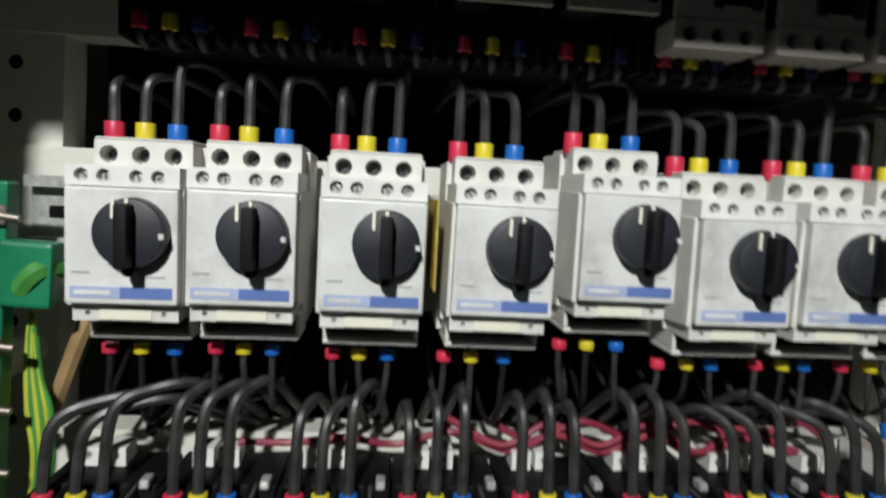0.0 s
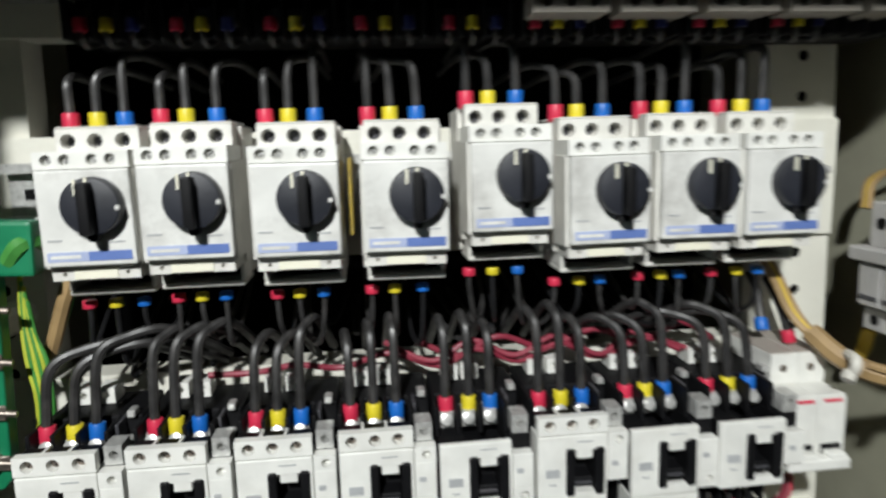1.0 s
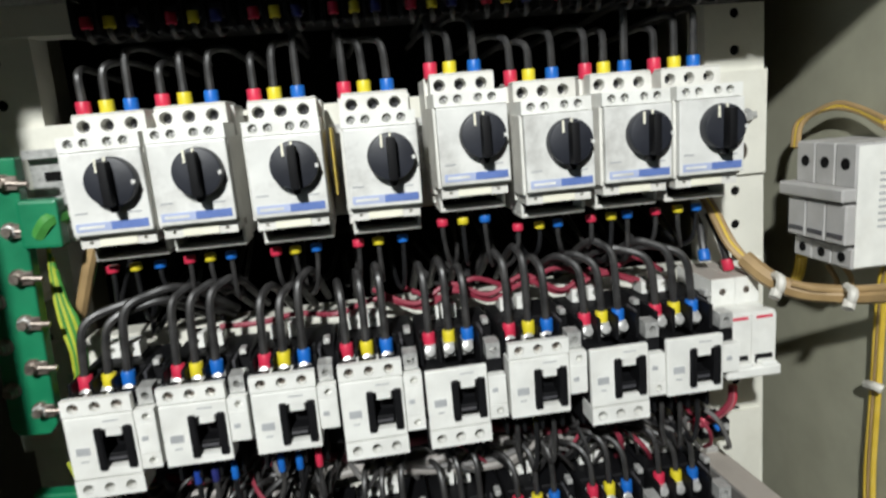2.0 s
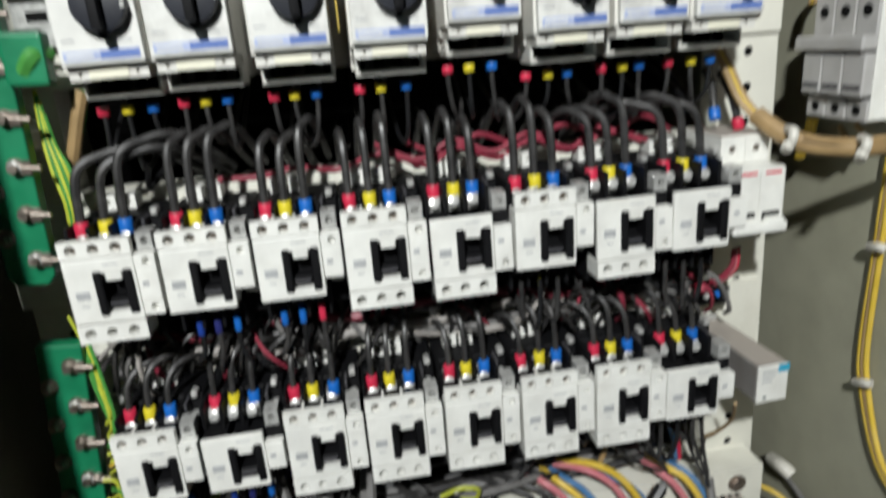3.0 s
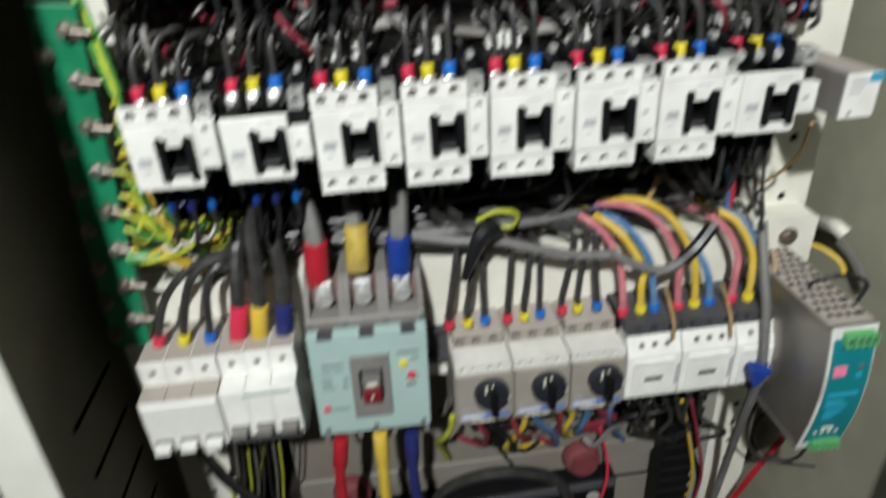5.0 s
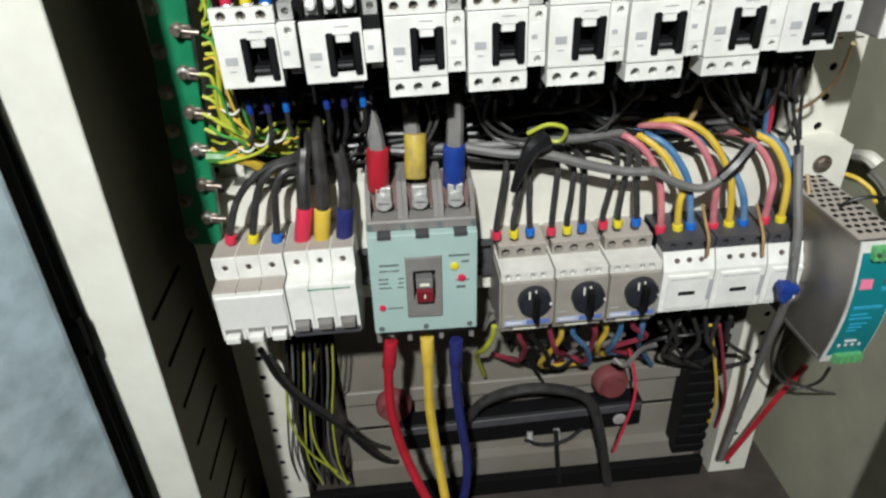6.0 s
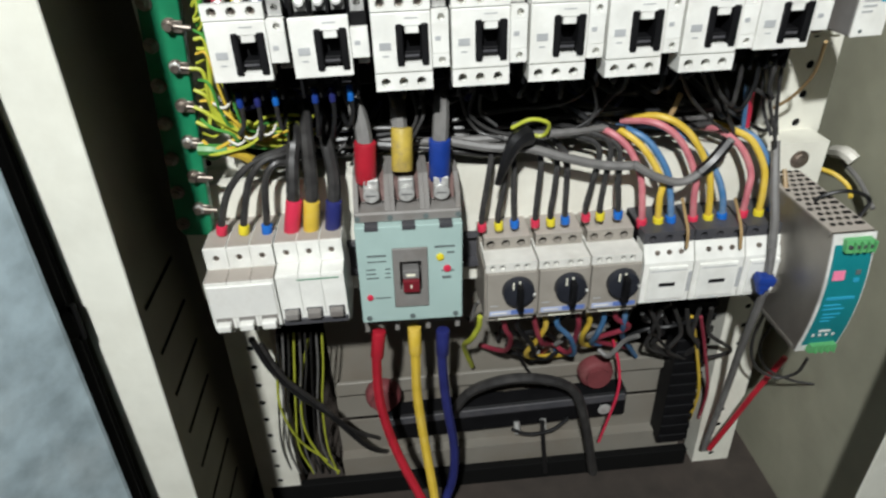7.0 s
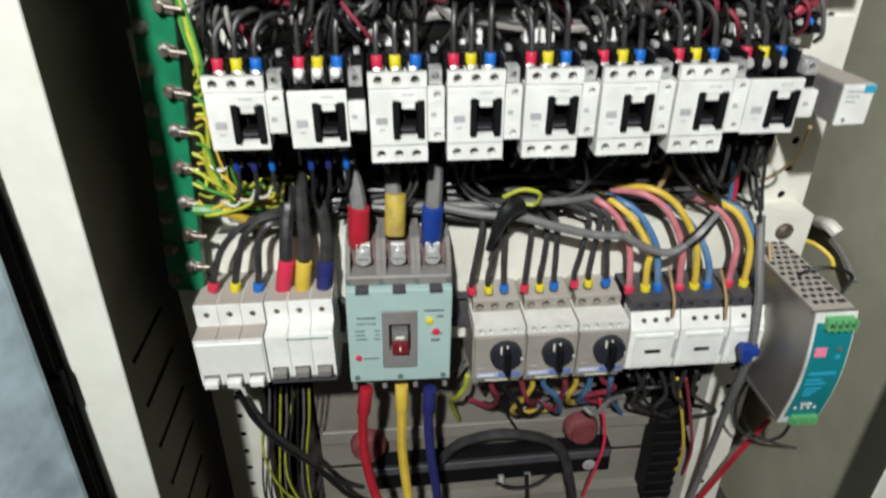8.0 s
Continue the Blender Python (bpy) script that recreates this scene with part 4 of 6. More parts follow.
# ---- fuse holder on the right wall ----
fh = empty("fuse_holder", "grey three-pole fuse holder with white side label on the wall", "fuse holder")
for p in range(3):
    y0 = -0.0276 + 0.0184 * p
    y1 = y0 + 0.0181
    bm = boxes((-0.030, 0.0, y0, y1, -0.040, 0.040), (-0.0415, -0.030, y0, y1, 0.012, 0.040), (-0.0415, -0.030, y0, y1, -0.040, -0.026), (-0.0470, -0.030, y0, y1, -0.024, 0.002), bevel=0.001)
    pole = part("pole", bm, FUSEGREY, fh, "grey fuse pole")
    part("pole_hole", cylinder((-0.0418, (y0 + y1) / 2, 0.027), (1, 0, 0), 0.0038, 0.003, 14), GASKET, pole)
    part("pole_hole", cylinder((-0.0418, (y0 + y1) / 2, -0.033), (1, 0, 0), 0.0034, 0.003, 14), GASKET, pole)
    part("pull_tab", boxes((-0.0476, -0.0466, y0 + 0.002, y1 - 0.002, -0.020, -0.017), bevel=0.0003), DARKGREY, pole)
part("handle_ledge", boxes((-0.050, -0.030, -0.0276, 0.034, 0.0035, 0.0125), bevel=0.0012), FUSEGREY, fh)
lab = part("side_label", boxes((-0.0408, -0.0005, -0.0288, -0.0278, -0.0385, 0.0385), bevel=0.0003), WHITE, fh, "white label with faint print")
for k, w in enumerate((0.012, 0.016, 0.010, 0.018, 0.014, 0.018, 0.011, 0.016, 0.008)):
    part("print_mark", boxes((-0.026, -0.026 + w, -0.0292, -0.0287, 0.020 - 0.0042 * k, 0.0215 - 0.0042 * k)), INK, lab)
place(fh, XR, 0.3200, 0.8550)

# ---- relay box right of the lower contactors ----
rb = empty("timer_relay", "grey relay box with white front and cyan corner sticker", "relay")
part("case", boxes((-0.0115, 0.0115, -0.078, 0.0, -0.0150, 0.0130), bevel=0.0008), MIDGREY, rb, "dusty grey case")
part("top_dust", boxes((-0.0105, 0.0105, -0.077, -0.001, 0.0130, 0.0134)), DUSTY, rb)
fp = part("front_plate", boxes((-0.0115, 0.0115, -0.0800, -0.078, -0.0150, 0.0130), bevel=0.0004), WHITE, rb, "white front")
part("corner_sticker", boxes((0.0035, 0.0116, -0.0806, -0.0798, 0.0075, 0.0128)), CYAN, fp, "cyan sticker")
for k in range(3):
    part("print_mark", boxes((-0.0085, 0.003 - 0.002 * k, -0.0804, -0.0799, 0.008 - 0.0035 * k, 0.0092 - 0.0035 * k)), INK, fp)
part("dial", cylinder((-0.006, -0.0800, -0.011), (0, -1, 0), 0.0012, 0.0008, 10), DARKINK, fp)
place(rb, 0.3035, 0.3690, 0.6430, 0, 0, 3)
rs = empty("relay_socket", "small black terminal socket above the relay box", "terminal")
part("socket", boxes((-0.012, 0.012, -0.020, 0.0, -0.008, 0.006), bevel=0.001), BLACK, rs)
for k in range(3):
    part("socket_screw", cylinder((-0.008 + 0.008 * k, -0.0200, 0.001), (0, -1, 0.3), 0.0026, 0.002, 12), STEEL if k != 1 else BLUE, rs)
place(rs, 0.3010, 0.3740, 0.6830)

# ---- green insulated earth bars with bolts ----


def earth_bar(z0, z1, x_top, x_bottom, tab):
    t = empty("earth_bar", "green insulated earth bar with bolts and lugs", "earth bar", "earth bars")
    h = (z1 - z0) / 2
    prof = [(-0.0135, -h + 0.006), (-0.0090, -h), (0.0090, -h), (0.0135, -h + 0.006), (0.0135, h), (-0.0135, h)]
    bm = bmesh.new()
    a = [bm.verts.new((x, -0.006, z)) for x, z in prof]
    b = [bm.verts.new((x, 0.004, z)) for x, z in prof]
    bm.faces.new(a), bm.faces.new(b[::-1])
    for i in range(6):
        bm.faces.new((a[i], b[i], b[(i + 1) % 6], a[(i + 1) % 6]))
    bmesh.ops.recalc_face_normals(bm, faces=bm.faces)
    bmesh.ops.bevel(bm, geom=list(bm.edges), offset=0.0012, segments=2, profile=0.5, affect="EDGES")
    part("bar", bm, GREEN, t)
    if tab:
        part("side_tab", boxes((0.012, 0.034, -0.010, 0.002, h - 0.052, h - 0.024), bevel=0.002, seg=2), GREEN, t)
    k = 0
    z = h - 0.014
    while z > -h + 0.01:
        bx = 0.0060 if k % 2 == 0 else -0.0082
        lit = STEEL if k % 4 == 2 else RUSTY
        bolt = part("bolt", cylinder((bx, -0.006, z), (0, -1, 0), 0.0042, 0.0040, 6, bevel=0.0006), RUSTY if k % 2 else lit, t, "hexagon bolt", True)
        part("washer", cylinder((bx, -0.006, z), (0, -1, 0), 0.0052, 0.0012, 18), RUSTY, bolt)
        part("thread", cylinder((bx, -0.010, z), (0, -1, 0), 0.0027, 0.003, 12), RUSTY, bolt)
        if k % 2 == 0:
            bm = cylinder((bx + 0.003, -0.0082, z), (1, 0.08, -0.1), 0.0019, 0.0105, 10)
            box(bm, bx, bx + 0.009, -0.0092, -0.0078, z - 0.0042, z + 0.0042, 0.0006)
            part("lug", bm, RUSTY, t, "crimped ring lug", True)
        z -= 0.01375
        k += 1
    part("standoff", cylinder((0.0, 0.004, 0.0), (0, 1, 0), 0.009, 0.040, 12), PAINT, t)
    lean = math.degrees(math.atan2(x_top - x_bottom, z1 - z0))
    place(t, (x_top + x_bottom) / 2, 0.3340, (z0 + z1) / 2, 0, lean, 0)
    return t


earth_bar(0.762, 0.930, -0.1500, -0.1580, True)
earth_bar(0.4905, 0.722, -0.1545, -0.1760, False)

# ---- bottom: busbar box, insulators ----
bb = empty("black_busbar_box", "black terminal trunk with screws at the bottom", "terminal box")
part("trunk", boxes((-0.135, 0.135, -0.022, 0.0, -0.0185, 0.0185), bevel=0.0015), BLACK, bb)
part("trunk_lid", boxes((-0.133, 0.133, -0.0235, -0.022, 0.006, 0.0165), bevel=0.0006), DARKGREY, bb)
part("lid_screw", cylinder((0.110, -0.0235, -0.004), (0, -1, 0), 0.0075, 0.0015, 18, bevel=0.0004), STEEL, bb, "", True)
for sx in (0.010, 0.040):
    part("plug", cylinder((sx, -0.022, -0.010), (0, -0.5, -1), 0.0035, 0.014, 12), STEEL, bb, "metal plug", True)
place(bb, 0.0880, 0.3980, 0.2010, 0, -1.5, 0)
for ix, iz in ((-0.0480, 0.2400), (0.1870, 0.2465)):
    bm = cylinder((0, 0, 0), (0, -1, 0), 0.0205, 0.016, 28, r2=0.018, bevel=0.004)
    cyl(bm, (0, -0.016, 0), (0, -1, 0), 0.013, 0.004, 20)
    ob = tagged(part("insulator", bm, CLOTH, None, "", True), "faded red round busbar insulator on the lower sheet", "insulator", "insulators")
    place(ob, ix, 0.394, iz)

# ---- wiring: upper breakers ----
rng = random.Random(7)
for i, (x, dz) in enumerate(ROW1):
    z0 = Z1 + dz + 0.0350
    for k, off in enumerate((-0.0168, -0.0045, 0.0098)):
        jog = rng.uniform(-0.001, 0.001)
        px, py = x + off + jog, 0.334
        rise = rng.uniform(0.010, 0.022) + (0.006 if k == 2 else 0)
        side = (1 if i < 3 else -1) * (rng.uniform(0.010, 0.018) if rng.random() < 0.3 else rng.uniform(0.001, 0.006))
        wire([(px, py, z0), (px, py, z0 + 0.013), (px + side * 0.1, py, z0 + 0.011 + rise), (px + side * 0.5, py + 0.006, z0 + 0.015 + rise),
              (px + side, py + 0.018, z0 + 0.015 + rise), (px + side * 1.3, py + 0.07, z0 + 0.012 + rise)], (0.0026, 0.0018), W_GREY,
             "dusty grey-black wire with %s sleeve rising from a breaker" % PHASES[k][0], "upper feed wires", PHASES[k][1], fr=0.0042, fl=0.0095)
    zb = Z1 + dz - 0.0530
    for k, off in enumerate((-0.0172, -0.0045, 0.0085)):
        px, py = x + off + rng.uniform(-0.0015, 0.0015), 0.332
        drop = rng.uniform(0.010, 0.026)
        side = rng.uniform(-0.014, 0.014)
        wire([(px, py, zb), (px, py, zb - 0.010), (px + side * 0.2, py + 0.002, zb - 0.006 - drop), (px + side * 0.6, py + 0.012, zb - 0.012 - drop),
              (px + side, py + 0.034, zb - 0.004 - drop), (px + side * 1.3, py + 0.09, zb + 0.004)], 0.0015, W_BLACK if rng.random() < 0.45 else W_GREY,
             "dark wire with %s sleeve under a breaker" % PHASES[k][0], "upper outgoing wires", PHASES[k][1], fr=0.0036, fl=0.0044)

# ---- wiring: top row, hanging in the shade ----
for i, x in enumerate(TOPX[:-1]):
    for k in range(3):
        px, py, z0 = x + 0.0062 + 0.0118 * k, 0.320, 0.9990
        wire([(px, py, z0), (px, py, z0 - 0.008), (px + 0.001, py + 0.008, z0 - 0.011), (px + 0.002, py + 0.035, z0 - 0.002)], 0.0016, W_GREY,
             "dark wire with %s sleeve hanging in shade" % PHASES[k][0], "top row wires", (RED, YELLOW, NAVY)[k], fr=0.0033, fl=0.0065)

# ---- wiring: contactor rows ----
for row, (zc, kinds) in enumerate(((0.7655, ROW2), (0.6415, ROW3))):
    for i, x in enumerate(XS):
        covered = kinds[i][0]
        for k, off in enumerate((-0.0188, -0.0066, 0.0056)):
            px, py = x + off + rng.uniform(-0.001, 0.001), (0.3185 if covered else 0.322)
            z0 = zc + (0.0262 if covered else 0.0255)
            if row == 0:
                rise = rng.uniform(0.026, 0.036)
                side = (0.055, 0.022, 0.014, -0.003, -0.003, -0.007, -0.022, -0.038)[i] * rng.uniform(0.8, 1.2)
                rr, fr = 0.0026, 0.0042
            else:
                rise = rng.uniform(0.014, 0.026)
                side = (0.030, 0.022, 0.010, 0.004, -0.006, -0.016, -0.018, -0.022)[i] * rng.uniform(0.6, 1.4)
                rr, fr = 0.0020, 0.0040
            wire([(px, py, z0), (px, py + 0.001, z0 + 0.012), (px + side * 0.05, py + 0.004, z0 + 0.008 + rise), (px + side * 0.3, py + 0.010, z0 + 0.016 + rise),
                  (px + side * 0.7, py + 0.020, z0 + 0.016 + rise), (px + side * 1.1, py + 0.060, z0 + 0.002 + rise * 0.6)], rr, W_GREY,
                 "dusty black wire with %s sleeve rising from a contactor" % PHASES[k][0], ("middle row feed wires", "lower row feed wires")[row], PHASES[k][1], fr=fr, fl=0.0088)
            # outgoing wire underneath
            zb = zc - 0.0345
            drop = rng.uniform(0.006, 0.016)
            bare, yw = not kinds[i][1], (0.317 if not kinds[i][1] else 0.334)
            sleeve = ((BLUE, BLUE, RED) if i == 2 else (None, YELLOW, None) if i == 5 else (None, None, None) if i == 7 else (DEEPBLUE, NAVY, BLUE))[k]
            wire([(px + 0.001, yw, zb), (px + 0.001, yw, zb - 0.012 * bare - 0.008), (px + rng.uniform(-0.006, 0.006), yw + 0.004, zb - 0.012 * bare - 0.010 - drop), (px + rng.uniform(-0.016, 0.016), 0.362, zb - 0.012 - drop)],
                 0.0017, W_GREY if rng.random() < 0.7 else W_BLACK, "dark wire under a contactor", ("middle row outgoing wires", "lower row outgoing wires")[row],
                 sleeve if bare else None, fr=0.0024 if i != 5 else 0.0016, fl=0.011 if i != 5 else 0.006)

# red control wires linking the coils of the middle row
for j in range(3):
    pts, x = [], (-0.045, 0.055, 0.075)[j]
    k = 0
    while x < 0.262:
        up = 0.010 if k % 2 == 0 else -0.002
        pts.append((x, 0.348 + 0.004 * ((k + j) % 2), 0.8085 + up * (0.4 if x < 0.05 else 1) + 0.0028 * j + rng.uniform(-0.002, 0.002)))
        x += 0.026 + rng.uniform(-0.004, 0.004)
        k += 1
    wire(pts, 0.0018, W_RED, "dull red control wire looping from coil to coil", "red control wires")
# tangle between the middle and the lower row
MIX = (W_GREY, W_GREY, W_GREY, W_GREY, W_BLACK, W_CABLE, W_GREY, W_RED, W_GREY, W_CABLE, W_GREY, W_WHITE)
TANGLE = []
for j in range(74):
    x = rng.uniform(-0.13, 0.285)
    dx = rng.uniform(-0.045, 0.045)
    ya, yb = rng.uniform(0.338, 0.366), rng.uniform(0.332, 0.362)
    mat = MIX[j % 12] if x < 0.2 else (W_BLACK, W_GREY, W_GREY, W_RED, W_CABLE)[j % 5]
    za, zb = rng.uniform(0.699, 0.718), rng.uniform(0.676, 0.690)
    TANGLE.append(([(x, ya + 0.02, za + 0.006), (x + dx * 0.2, ya, za), (x + dx * 0.55, yb - 0.006, (za + zb) / 2 + rng.uniform(0, 0.010)), (x + dx * 0.9, yb, zb), (x + dx, yb + 0.012, zb - 0.010)], rng.uniform(0.0012, 0.0021), mat))
tangle("wire_tangle", "dusty tangle of thin control wires between contactor rows", TANGLE)
for j in range(5):
    z = 0.689 + 0.004 * j
    wire([(-0.12 + 0.05 * k, 0.356 + rng.uniform(-0.006, 0.006), z + rng.uniform(-0.006, 0.006)) for k in range(9 - (j % 3))], 0.0026 if j % 2 else 0.0034,
         (W_WHITE, W_CABLE, W_WHITE, W_GREY, W_RED)[j], "grimy control cable lying along the plate", "cables along the plate")
# dark tangle under the lowest row
TANGLE = []
for j in range(34):
    x = rng.uniform(0.05, 0.29)
    dx = rng.uniform(-0.06, 0.06)
    y = rng.uniform(0.345, 0.385)
    za = rng.uniform(0.31, 0.395)
    TANGLE.append(([(x, y - 0.01, za + 0.014), (x + dx * 0.3, y, za), (x + dx * 0.7, y + 0.004, za - 0.014 + rng.uniform(-0.014, 0.012)), (x + dx, y + 0.012, za - 0.020)], rng.uniform(0.0013, 0.0030), (W_BLACK, W_GREY, W_BLACK, W_CABLE, W_BLACK)[j % 5]))
tangle("loose_wires", "dark loose wires under the lowest device row", TANGLE)
# darker loops between the upper breakers and the middle row, and below the lower row
TANGLE = []
for j in range(14):
    x = rng.uniform(-0.10, 0.28)
    dx = rng.uniform(-0.05, 0.05)
    y = rng.uniform(0.375, 0.42)
    za = rng.uniform(0.815, 0.840)
    TANGLE.append(([(x, y + 0.03, za), (x + dx * 0.25, y, za - 0.010 + rng.uniform(-0.006, 0.004)), (x + dx * 0.6, y - 0.004, za - 0.014 + rng.uniform(-0.008, 0.006)), (x + dx, y + 0.03, za - 0.004)], rng.uniform(0.0014, 0.0024), W_GREY if j % 3 else W_BLACK))
tangle("dark_wires", "dark wires looping in the gap under the breakers", TANGLE)
TANGLE = []
for j in range(40):
    x = rng.uniform(-0.12, 0.26)
    dx = rng.uniform(-0.07, 0.07)
    y = rng.uniform(0.350, 0.40)
    za = rng.uniform(0.548, 0.592)
    TANGLE.append(([(x, y + 0.02, za + 0.012), (x + dx * 0.3, y, za), (x + dx * 0.7, y - 0.004, za - 0.010 + rng.uniform(-0.010, 0.008)), (x + dx, y + 0.02, za - 0.012)], rng.uniform(0.0013, 0.0026), (W_BLACK, W_GREY, W_BLACK, W_GREY, NAVY)[j % 5]))
tangle("black_wires", "black wires in the gap above the lowest row", TANGLE)
for j in range(4):
    wire([(-0.11 + 0.06 * k, 0.366 + rng.uniform(-0.006, 0.006), 0.538 + 0.007 * j + rng.uniform(-0.005, 0.005)) for k in range(7)], 0.0034 - 0.0004 * j,
         (W_GREY, W_CABLE, W_BLACK, W_GREY)[j], "dark cable lying along the lowest plate", "cables along the plate")


# wires of the lowest row, miniature breakers
wire([(-0.154, 0.322, 0.495), (-0.151, 0.322, 0.508), (-0.141, 0.325, 0.531), (-0.121, 0.328, 0.550), (-0.098, 0.335, 0.556), (-0.084, 0.360, 0.554)], 0.0028, W_GREY, "dusty black wire with coloured sleeve into a breaker", "breaker feed wires", ferrule=RED, fr=0.0043, fl=0.008)
wire([(-0.137, 0.322, 0.494), (-0.134, 0.322, 0.508), (-0.125, 0.325, 0.537), (-0.112, 0.328, 0.551), (-0.096, 0.335, 0.553), (-0.082, 0.360, 0.550)], 0.0028, W_GREY, "dusty black wire with coloured sleeve into a breaker", "breaker feed wires", ferrule=YELLOW, fr=0.0043, fl=0.008)
wire([(-0.119, 0.322, 0.493), (-0.117, 0.322, 0.507), (-0.113, 0.325, 0.536), (-0.104, 0.328, 0.548), (-0.093, 0.335, 0.546), (-0.078, 0.360, 0.544)], 0.0028, W_GREY, "dusty black wire with coloured sleeve into a breaker", "breaker feed wires", ferrule=BLUE, fr=0.0043, fl=0.008)
wire([(-0.100, 0.322, 0.491), (-0.096, 0.322, 0.509), (-0.093, 0.326, 0.534), (-0.091, 0.332, 0.550), (-0.089, 0.340, 0.562), (-0.093, 0.370, 0.572)], 0.0052, W_GREY, "thick dark cable with coloured shrink sleeve into a breaker", "breaker feed cables", ferrule=RED, fr=0.0064, fl=0.030)
wire([(-0.085, 0.322, 0.489), (-0.082, 0.322, 0.508), (-0.079, 0.326, 0.533), (-0.079, 0.332, 0.549), (-0.079, 0.340, 0.566), (-0.082, 0.370, 0.576)], 0.0052, W_GREY, "thick dark cable with coloured shrink sleeve into a breaker", "breaker feed cables", ferrule=W_YEL, fr=0.0064, fl=0.030)
wire([(-0.068, 0.322, 0.488), (-0.065, 0.322, 0.507), (-0.062, 0.326, 0.531), (-0.063, 0.332, 0.548), (-0.065, 0.340, 0.558), (-0.068, 0.370, 0.568)], 0.0052, W_GREY, "thick dark cable with coloured shrink sleeve into a breaker", "breaker feed cables", ferrule=NAVY, fr=0.0064, fl=0.030)

# main cables above and below the moulded case breaker
wire([(-0.037, 0.318, 0.534), (-0.035, 0.318, 0.560), (-0.037, 0.328, 0.577), (-0.043, 0.345, 0.591), (-0.048, 0.370, 0.596)], 0.0062, W_CABLE, "thick grey cable with red heat-shrink sleeve", "main feed cables", ferrule=DEEPRED, category="cable", name="main_cable", fr=0.0082, fl=0.032)
wire([(-0.009, 0.318, 0.541), (-0.008, 0.322, 0.556), (-0.009, 0.332, 0.570), (-0.009, 0.345, 0.580), (-0.009, 0.370, 0.585)], 0.0062, W_CABLE, "thick grey cable with yellow heat-shrink sleeve", "main feed cables", ferrule=OLDYEL, category="cable", name="main_cable", fr=0.0082, fl=0.032)
wire([(0.019, 0.318, 0.532), (0.020, 0.318, 0.556), (0.022, 0.326, 0.572), (0.024, 0.342, 0.585), (0.027, 0.370, 0.591)], 0.0062, W_CABLE, "thick grey cable with blue heat-shrink sleeve", "main feed cables", ferrule=DEEPBLUE, category="cable", name="main_cable", fr=0.0082, fl=0.032)
wire([(-0.040, 0.315, 0.388), (-0.045, 0.312, 0.356), (-0.046, 0.312, 0.303), (-0.036, 0.305, 0.247), (-0.015, 0.285, 0.195), (-0.003, 0.270, 0.175)], 0.0046, DEEPRED, "thick red taped cable hanging to the cabinet floor", "outgoing cables", ferrule=DEEPRED, category="cable", name="main_cable", fr=0.0060, fl=0.028)
wire([(-0.009, 0.315, 0.389), (-0.010, 0.312, 0.352), (-0.011, 0.312, 0.310), (-0.007, 0.305, 0.247), (-0.002, 0.290, 0.195), (-0.002, 0.280, 0.170)], 0.0046, W_YEL, "thick yellow taped cable hanging to the cabinet floor", "outgoing cables", ferrule=W_YEL, category="cable", name="main_cable", fr=0.0060, fl=0.028)
wire([(0.016, 0.315, 0.383), (0.014, 0.315, 0.347), (0.016, 0.315, 0.296), (0.022, 0.318, 0.228), (0.019, 0.318, 0.175), (0.005, 0.310, 0.140)], 0.0046, NAVY, "thick dark blue taped cable hanging to the cabinet floor", "outgoing cables", ferrule=NAVY, category="cable", name="main_cable", fr=0.0060, fl=0.028)

# feed wires of the motor breakers and low contactors
wire([(0.052, 0.322, 0.480), (0.052, 0.322, 0.492), (0.056, 0.326, 0.513), (0.061, 0.334, 0.540), (0.056, 0.345, 0.546), (0.050, 0.370, 0.545)], 0.0024, W_GREY, "black wire with coloured sleeve into a motor breaker", "motor breaker feed wires", ferrule=RED, fr=0.0038, fl=0.007)
wire([(0.066, 0.322, 0.480), (0.065, 0.322, 0.493), (0.069, 0.326, 0.509), (0.073, 0.334, 0.532), (0.068, 0.345, 0.538), (0.062, 0.370, 0.536)], 0.0024, W_GREY, "black wire with coloured sleeve into a motor breaker", "motor breaker feed wires", ferrule=YELLOW, fr=0.0038, fl=0.007)
wire([(0.079, 0.322, 0.481), (0.078, 0.322, 0.494), (0.078, 0.326, 0.511), (0.079, 0.334, 0.535), (0.074, 0.345, 0.541), (0.068, 0.370, 0.540)], 0.0024, W_GREY, "black wire with coloured sleeve into a motor breaker", "motor breaker feed wires", ferrule=BLUE, fr=0.0038, fl=0.007)
wire([(0.096, 0.322, 0.480), (0.096, 0.322, 0.493), (0.098, 0.326, 0.509), (0.101, 0.334, 0.533), (0.097, 0.345, 0.540), (0.092, 0.370, 0.538)], 0.0024, W_GREY, "black wire with coloured sleeve into a motor breaker", "motor breaker feed wires", ferrule=RED, fr=0.0038, fl=0.007)
wire([(0.109, 0.322, 0.480), (0.108, 0.322, 0.493), (0.111, 0.326, 0.508), (0.114, 0.334, 0.531), (0.110, 0.345, 0.537), (0.105, 0.370, 0.536)], 0.0024, W_GREY, "black wire with coloured sleeve into a motor breaker", "motor breaker feed wires", ferrule=YELLOW, fr=0.0038, fl=0.007)
wire([(0.121, 0.322, 0.481), (0.120, 0.322, 0.493), (0.121, 0.326, 0.509), (0.122, 0.334, 0.533), (0.118, 0.345, 0.539), (0.114, 0.370, 0.538)], 0.0024, W_GREY, "black wire with coloured sleeve into a motor breaker", "motor breaker feed wires", ferrule=BLUE, fr=0.0038, fl=0.007)
